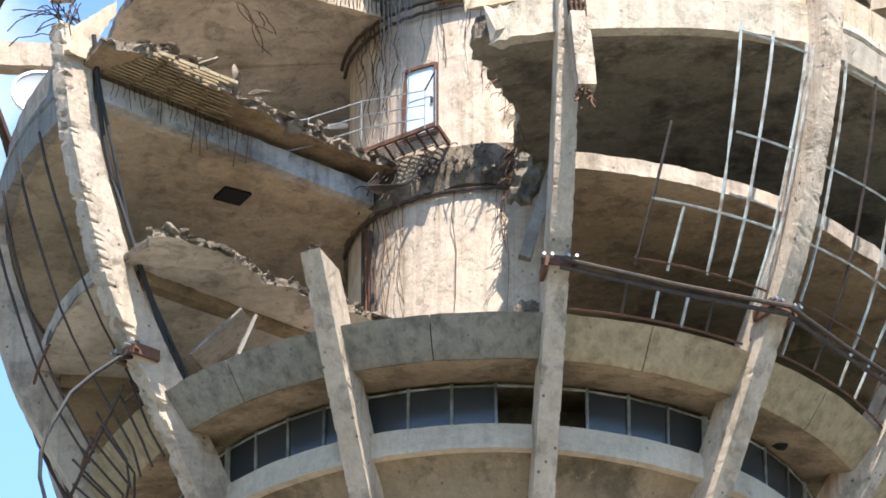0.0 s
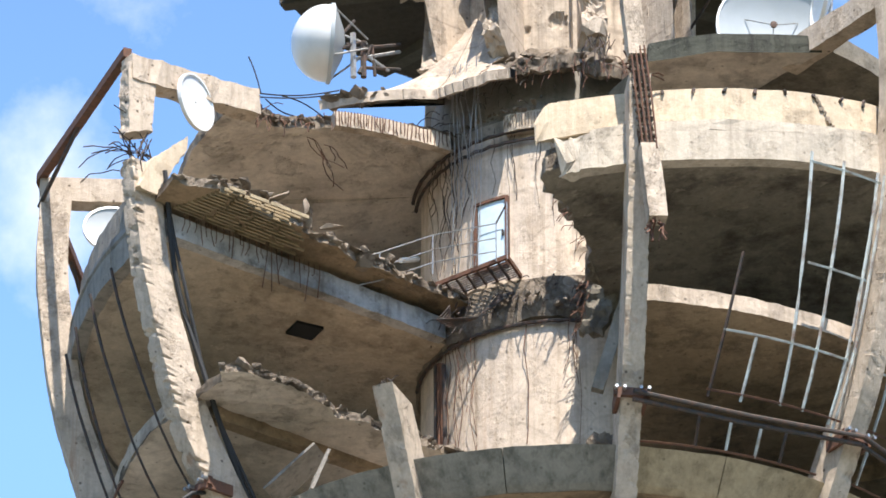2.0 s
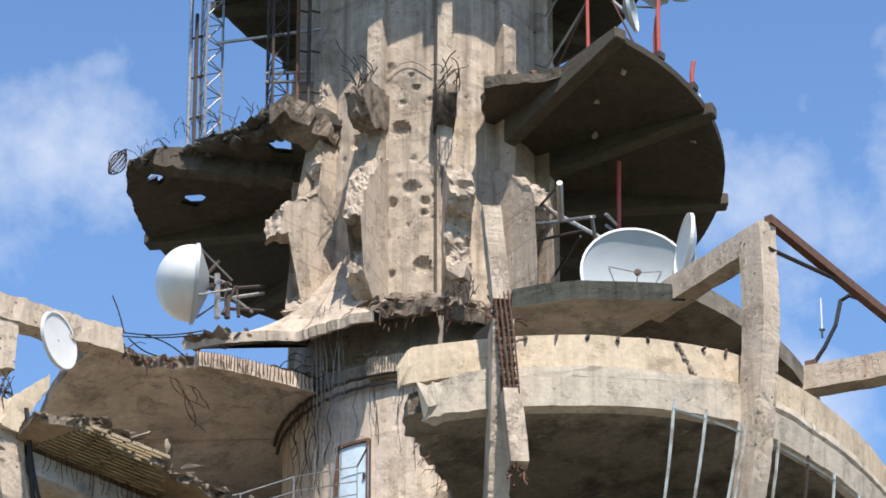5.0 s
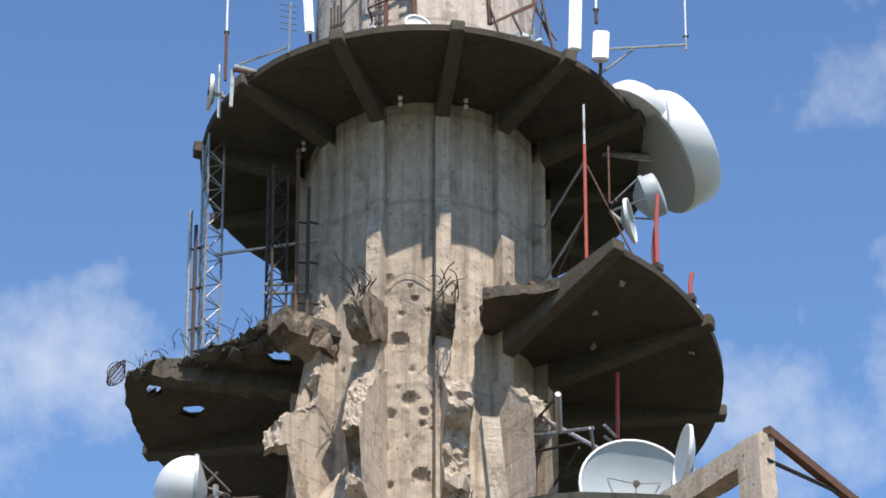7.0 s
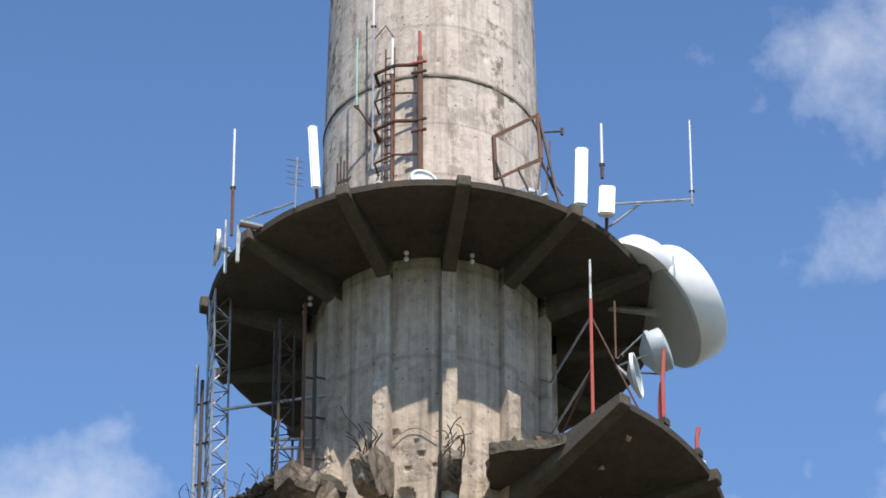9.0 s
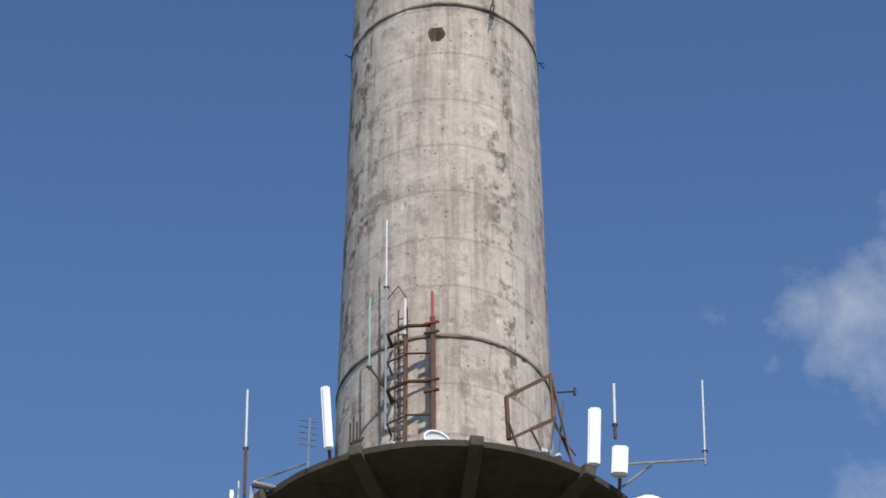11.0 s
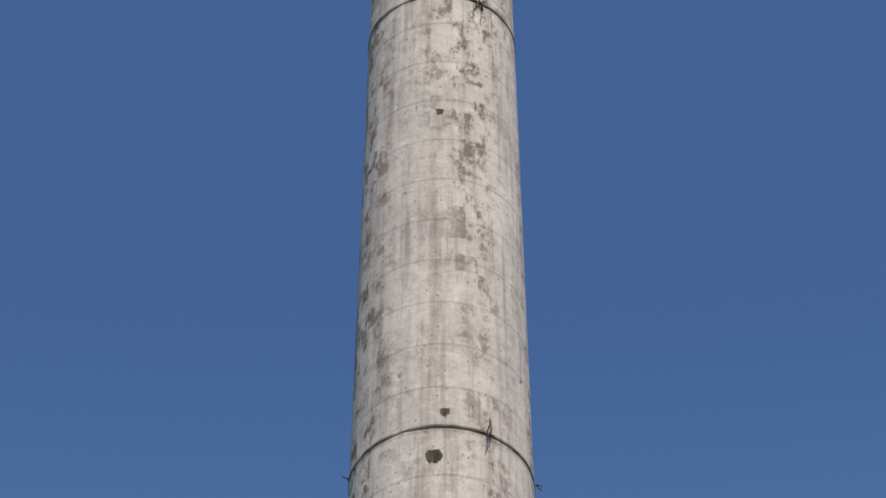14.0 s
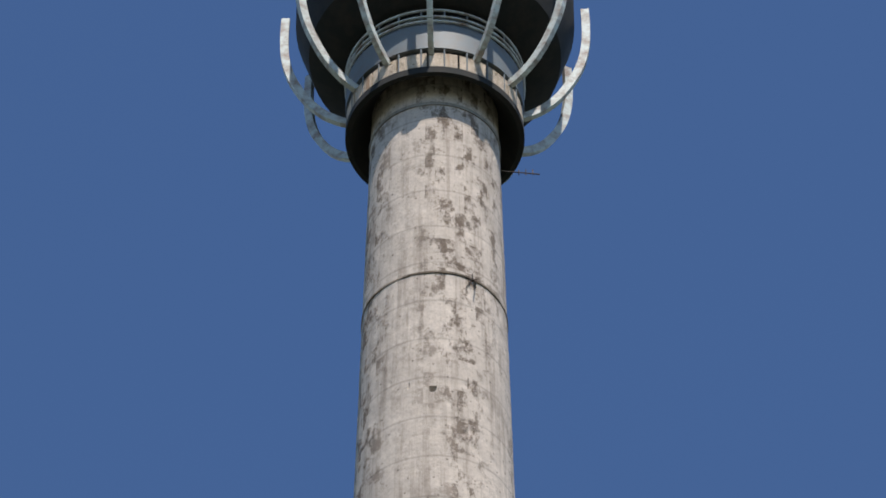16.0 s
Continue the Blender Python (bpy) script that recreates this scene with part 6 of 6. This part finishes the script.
# ladder, cage hoops, red mast and white rods before the shaft
ladder = thing("ladder", "rusty ladder up the side of the shaft", "ladder", pt(3.6, -20, 98.1))
for a in (-22.5, -18):
    bm = bmesh.new()
    rod(bm, [pt(3.55, a, 98.0), pt(3.5, a, 105.6)], 0.03, 6)
    part("stile", bm, RUST, ladder)
for i in range(24):
    bm = bmesh.new()
    z = 98.3 + i * 0.3
    rod(bm, [pt(3.55, -22.5, z), pt(3.55, -18, z)], 0.018, 5)
    part("rung", bm, RUST, ladder)
for z in (104.55, 103.5, 102.45, 101.2, 100.0):
    bm = bmesh.new()
    rod(bm, [pt(3.25, -28, z - 0.05), pt(3.75, -26, z), pt(3.85, -16, z + 0.06), pt(3.72, -5, z + 0.08)], 0.06 if z in (104.55, 102.45) else 0.035, 6)
    part("bracket", bm, RUST, ladder)
mast = thing("red_mast", "rusty red pole clamped in front of the shaft", "mast", pt(3.75, -4.5, 98.1))
bm = bmesh.new()
rod(bm, [pt(3.78, -4.8, 98.0), pt(3.74, -5.2, 104.9)], 0.085, 8)
tube = part("tube", bm, RUST, mast)
bm = bmesh.new()
rod(bm, [pt(3.74, -5.2, 104.9), pt(3.73, -5.3, 105.9)], 0.05, 8)
part("tip", bm, RED, tube)
for z in (104.66, 104.3, 102.5, 102.1):
    bm = bmesh.new()
    rod(bm, [pt(3.82, -9, z - 0.05), pt(3.82, -2.2, z + 0.03)], 0.05, 6)
    part("clamp", bm, RED if z > 104.5 else RUST, mast)
whip("long white rod antenna before the shaft", pt(3.75, -27, 101.0), 5.4, 9.0 - 1.0, STEEL, WHITE, 0.035)
whip("white rod antenna before the shaft", pt(3.8, -17.5, 98.3), 6.0, 7.4, RUST, WHITE, 0.05)
whip("green rod antenna before the shaft", pt(3.85, -34.5, 103.4), 0.1, 2.7, DARK_STEEL, GREEN_POLE, 0.035)
arm = thing("outrigger_arm", "thin bent arm that carries the green rod", "bracket", pt(3.4, -27, 102.4))
bm = bmesh.new()
rod(bm, [pt(3.25, -26, 102.4), pt(3.85, -34.5, 103.5)], 0.035, 6)
part("tube", bm, RUST, arm)
bm = bmesh.new()
rod(bm, [pt(3.5, -18.5, 106.0), pt(3.75, -21, 106.3), pt(3.75, -26.5, 105.9)], 0.02, 5)
part("tube", bm, RUST, arm)
dish("small round white dish at the foot of the shaft", pt(5.9, -2.0, 98.55), (0.35, -1, 0.2), 0.36, 0.08, WHITE, mount=pt(5.7, -2.0, 98.1), feed=False)
dish("tiny white dish by the ladder", pt(5.2, -17.5, 99.0), (-0.8, -0.6, 0.1), 0.2, 0.06, WHITE, mount=pt(5.2, -16.5, 98.1), feed=False)

# steel cage at the right of the shaft
cage = thing("loop_antenna", "rusty square antenna frame on the platform", "antenna", pt(5.6, 26, 98.1))
fa, fb, fc, fd = pt(5.60, 18.38, 100.60), pt(5.10, 37.07, 102.45), pt(5.40, 35.44, 100.54), pt(5.70, 18.63, 98.98)
for p, q, w in ((fa, fb, 0.1), (fb, fc, 0.11), (fa, fd, 0.1), (fd, pt(5.60, 25.99, 99.65), 0.07), (fc, pt(5.60, 25.99, 99.65), 0.1), (fc, pt(6.4, 35, 98.1), 0.05), (fb, pt(6.45, 34, 98.1), 0.06), (pt(5.60, 25.99, 99.65), pt(6.3, 27, 98.1), 0.05), (fc, pt(6.3, 28, 98.1), 0.05), (pt(5.60, 18.35, 99.94), pt(6.2, 20, 98.1), 0.05), (pt(5.20, 40.97, 101.60), pt(6.2, 31, 98.1), 0.05), (pt(5.40, 35.20, 100.37), pt(6.45, 35, 98.5), 0.04)):
    bm = bmesh.new()
    beam(bm, p, q, w)
    part("bar", bm, RUST if w > 0.06 else DARK_STEEL, cage)
bm = bmesh.new()
rod(bm, [pt(5.10, 37.92, 101.83), pt(5.10, 48.23, 102.39)], 0.03, 6)
rod(bm, [pt(5.10, 47.69, 102.47), pt(5.10, 47.64, 102.23)], 0.05, 6)
part("side_arm", bm, DARK_STEEL, cage)
bm = bmesh.new()
for i in range(4):
    chunk(bm, pt(6.3, 24 + 2.2 * i, 98.3), (0.35, 0.3, 0.3), 500 + i)
tagged(new("cable_bundle", mesh_of(bm, "cable_bundle", DISH_GREY)), "pale cable bundle lying on the platform", "cables")

# big white horn antenna at the right of the upper platform
hub = pt(6.84, 80.00, 97.50)
h_ob = thing("horn_antenna", "huge white shrouded dish antenna at the platform's side", "antenna", pt(6.0, 75, 97.6), "horn antennas")
m = facing(hub, (0.80, 0.10, 0.58))
bm = bmesh.new()
lathe(bm, [(0.02, 1.0), (1.3, 0.98), (1.70, 0.9), (1.76, 0.8), (1.76, 0.0), (1.72, -0.08)], m, 56)
part("shroud", bm, WHITE, h_ob, smooth=True)
bm = bmesh.new()
lathe(bm, [(1.73, -0.06), (1.65, -0.14), (0.8, -0.2), (0.02, -0.22)], m, 56)
part("back_shell", bm, HORN_GREY, h_ob, smooth=True)
bm = bmesh.new()
rod(bm, [m @ Vector((0, 0, -0.1)), pt(5.2, 80, 97.9)], 0.12, 8)
part("mount", bm, STEEL, h_ob)
bm = bmesh.new()
rod(bm, [m @ Vector((-1.2, 0.9, -0.1)), pt(6.4, 66, 97.95)], 0.05, 8)
part("mount", bm, STEEL, h_ob)
h2 = thing("horn_antenna", "white dish cover rising behind the platform's edge", "antenna", pt(6.0, 60, 98.2), "horn antennas")
m = facing(pt(6.67, 68.00, 98.45), (0.45, -0.15, 0.75))
bm = bmesh.new()
lathe(bm, [(0.02, 0.42), (0.45, 0.38), (0.8, 0.2), (0.98, -0.05), (1.0, -0.3), (0.02, -0.35)], m, 40)
part("cover", bm, WHITE, h2, smooth=True)
bm = bmesh.new()
rod(bm, [m @ Vector((0, 0, -0.3)), pt(5.6, 60, 98.1)], 0.1, 8)
part("mount", bm, STEEL, h2)

# ---- gondola at the head of the shaft ----
gond = thing("gondola", "dark steel gondola ringed by flaking white curved ribs", "gondola", (0, 0, 147.0))
bm = bmesh.new()
sweep(bm, [(0.3, 151.7), (2.5, 151.7), (3.5, 151.8), (4.5, 152.5), (5.0, 154.2), (5.0, 158.5), (0.3, 158.5)], steps(0, 360, 64))
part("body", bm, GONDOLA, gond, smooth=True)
bm = bmesh.new()
sweep(bm, [(2.2, 149.4), (2.55, 149.4), (2.7, 150.9), (2.5, 152.7), (2.2, 152.7)], steps(0, 360, 64))
part("inner_ring", bm, GONDOLA_GREY, gond, smooth=True)
bm = bmesh.new()
sweep(bm, [(2.2, 149.25), (2.92, 148.2), (2.96, 148.1), (3.15, 148.1), (3.15, 148.4), (2.4, 149.4)], steps(0, 360, 64))
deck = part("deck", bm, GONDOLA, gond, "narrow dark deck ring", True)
bm = bmesh.new()
sweep(bm, [(2.2, 147.35), (2.31, 147.35), (2.31, 147.5), (2.2, 147.5)], steps(0, 360, 64))
part("neck_band", bm, CONCRETE_GREY, gond, smooth=True)
bm = bmesh.new()
sweep(bm, [(3.0, 149.4), (3.16, 149.4), (3.16, 150.65), (3.0, 150.65)], steps(0, 360, 64))
part("guard_band", bm, GONDOLA_GREY, gond, "grey guard band round the deck", True)
for z in (151.45, 151.1, 150.85):
    bm = bmesh.new()
    rod(bm, [pt(3.16, a, z) for a in steps(0, 360, 60)], 0.055, 6)
    part("guard_rail", bm, PALE_STEEL, gond)
for i in range(24):
    bm = bmesh.new()
    a = i * 15 + 6
    rod(bm, [pt(3.1, a, 148.3), pt(3.14, a, 151.45)], 0.035, 6)
    part("rail_post", bm, GONDOLA_GREY, gond)
# windows of the deck cabin
for i in range(18):
    a = i * 20 - 4
    bm = bmesh.new()
    sweep(bm, [(3.04, 148.45), (3.12, 148.45), (3.12, 149.15), (3.04, 149.15)], steps(a, a + 18.6, 4))
    part("cabin_panel", bm, CONCRETE_RIB, gond)
RIB_CURVE = [(2.5, 149.1), (3.1, 149.15), (3.75, 149.5), (4.3, 150.05), (4.75, 150.8), (5.15, 151.7), (5.38, 152.8), (5.42, 154.0), (5.38, 155.1)]
for i in range(12):
    a = -2.5 + i * 30
    bm = bmesh.new()
    rows = []
    for (r0, z0), (r1, z1) in zip(RIB_CURVE, RIB_CURVE[1:]):
        rows += [(r0 + (r1 - r0) * t, z0 + (z1 - z0) * t) for t in (0, 0.33, 0.66)]
    rows.append(RIB_CURVE[-1])
    rows = [tuple(sum(rows[min(max(j + d, 0), len(rows) - 1)][x] for d in (-1, 0, 1)) / 3 for x in (0, 1)) for j in range(len(rows))]
    for p, q in zip(rows, rows[1:]):
        beam(bm, pt(p[0], a, p[1]), pt(q[0], a, q[1]), 0.2, 0.3, up=pt(1, a, 0.01))
    part("curved_rib", bm, PALE_STEEL, gond, "flaking white painted steel rib")
comb = thing("yagi_antenna", "small comb antenna below the gondola", "antenna", pt(2.70, 80.00, 145.88))
bm = bmesh.new()
rod(bm, [pt(2.40, 80.00, 146.00), pt(3.69, 80.00, 145.57)], 0.025, 6)
part("boom", bm, DARK_STEEL, comb)
for x in (0.26, 0.5, 0.74):
    bm = bmesh.new()
    p = pt(2.70, 80.00, 145.88) + Vector((x, 0, -0.01))
    rod(bm, [p + Vector((0, 0, -0.14)), p + Vector((0, 0, 0.14))], 0.018, 5)
    part("element", bm, DARK_STEEL, comb)

# loose cables across the roof and small plants of wire
ob = thing("cable", "thin cables slung over the torn roof edge", "cable", pt(9.88, -52.00, 81.02))
for p, q, s in ((pt(9.92, -54.00, 81.10), pt(7.34, -54.00, 82.16), 6), (pt(9.83, -54.00, 81.01), pt(7.34, -54.00, 82.05), 4), (pt(10.21, -54.00, 82.15), pt(9.80, -54.00, 81.14), -6), (pt(9.65, -54.00, 81.02), pt(8.76, -54.00, 80.82), 5), (pt(9.13, -54.00, 81.31), pt(7.78, -54.00, 81.10), -6)):
    bm = bmesh.new()
    rod(bm, [p.lerp(q, t) + Vector((0, 0, -0.02 * s * math.sin(t * 3.1))) for t in steps(0, 1, 8)], 0.02, 5)
    part("strand", bm, RUBBER, ob)

# whip and looped cable on a far rib head
LOOP = [(12.6, 82.9), (12.2, 83.15), (11.95, 83.04), (11.79, 82.32), (11.45, 81.68), (11.07, 81.15)]
whip("thin white whip on a far rib head", pt(11.4, 67.9, 82.0), 0.25, 1.25, DARK_STEEL, WHITE, 0.03)
ob = thing("cable", "black cable looped down to a far rib head", "cable", pt(LOOP[-1][0], 67.9, LOOP[-1][1]))
bm = bmesh.new()
rod(bm, [pt(r, 67.9, z) for r, z in LOOP], 0.06, 8)
part("strand", bm, RUBBER, ob)
bm = bmesh.new()
box(bm, pt(LOOP[-1][0], 67.9, LOOP[-1][1] - 0.05), (0.3, 0.3, 0.35), frame_rot(67.9))
part("clamp", bm, RUST, ob)
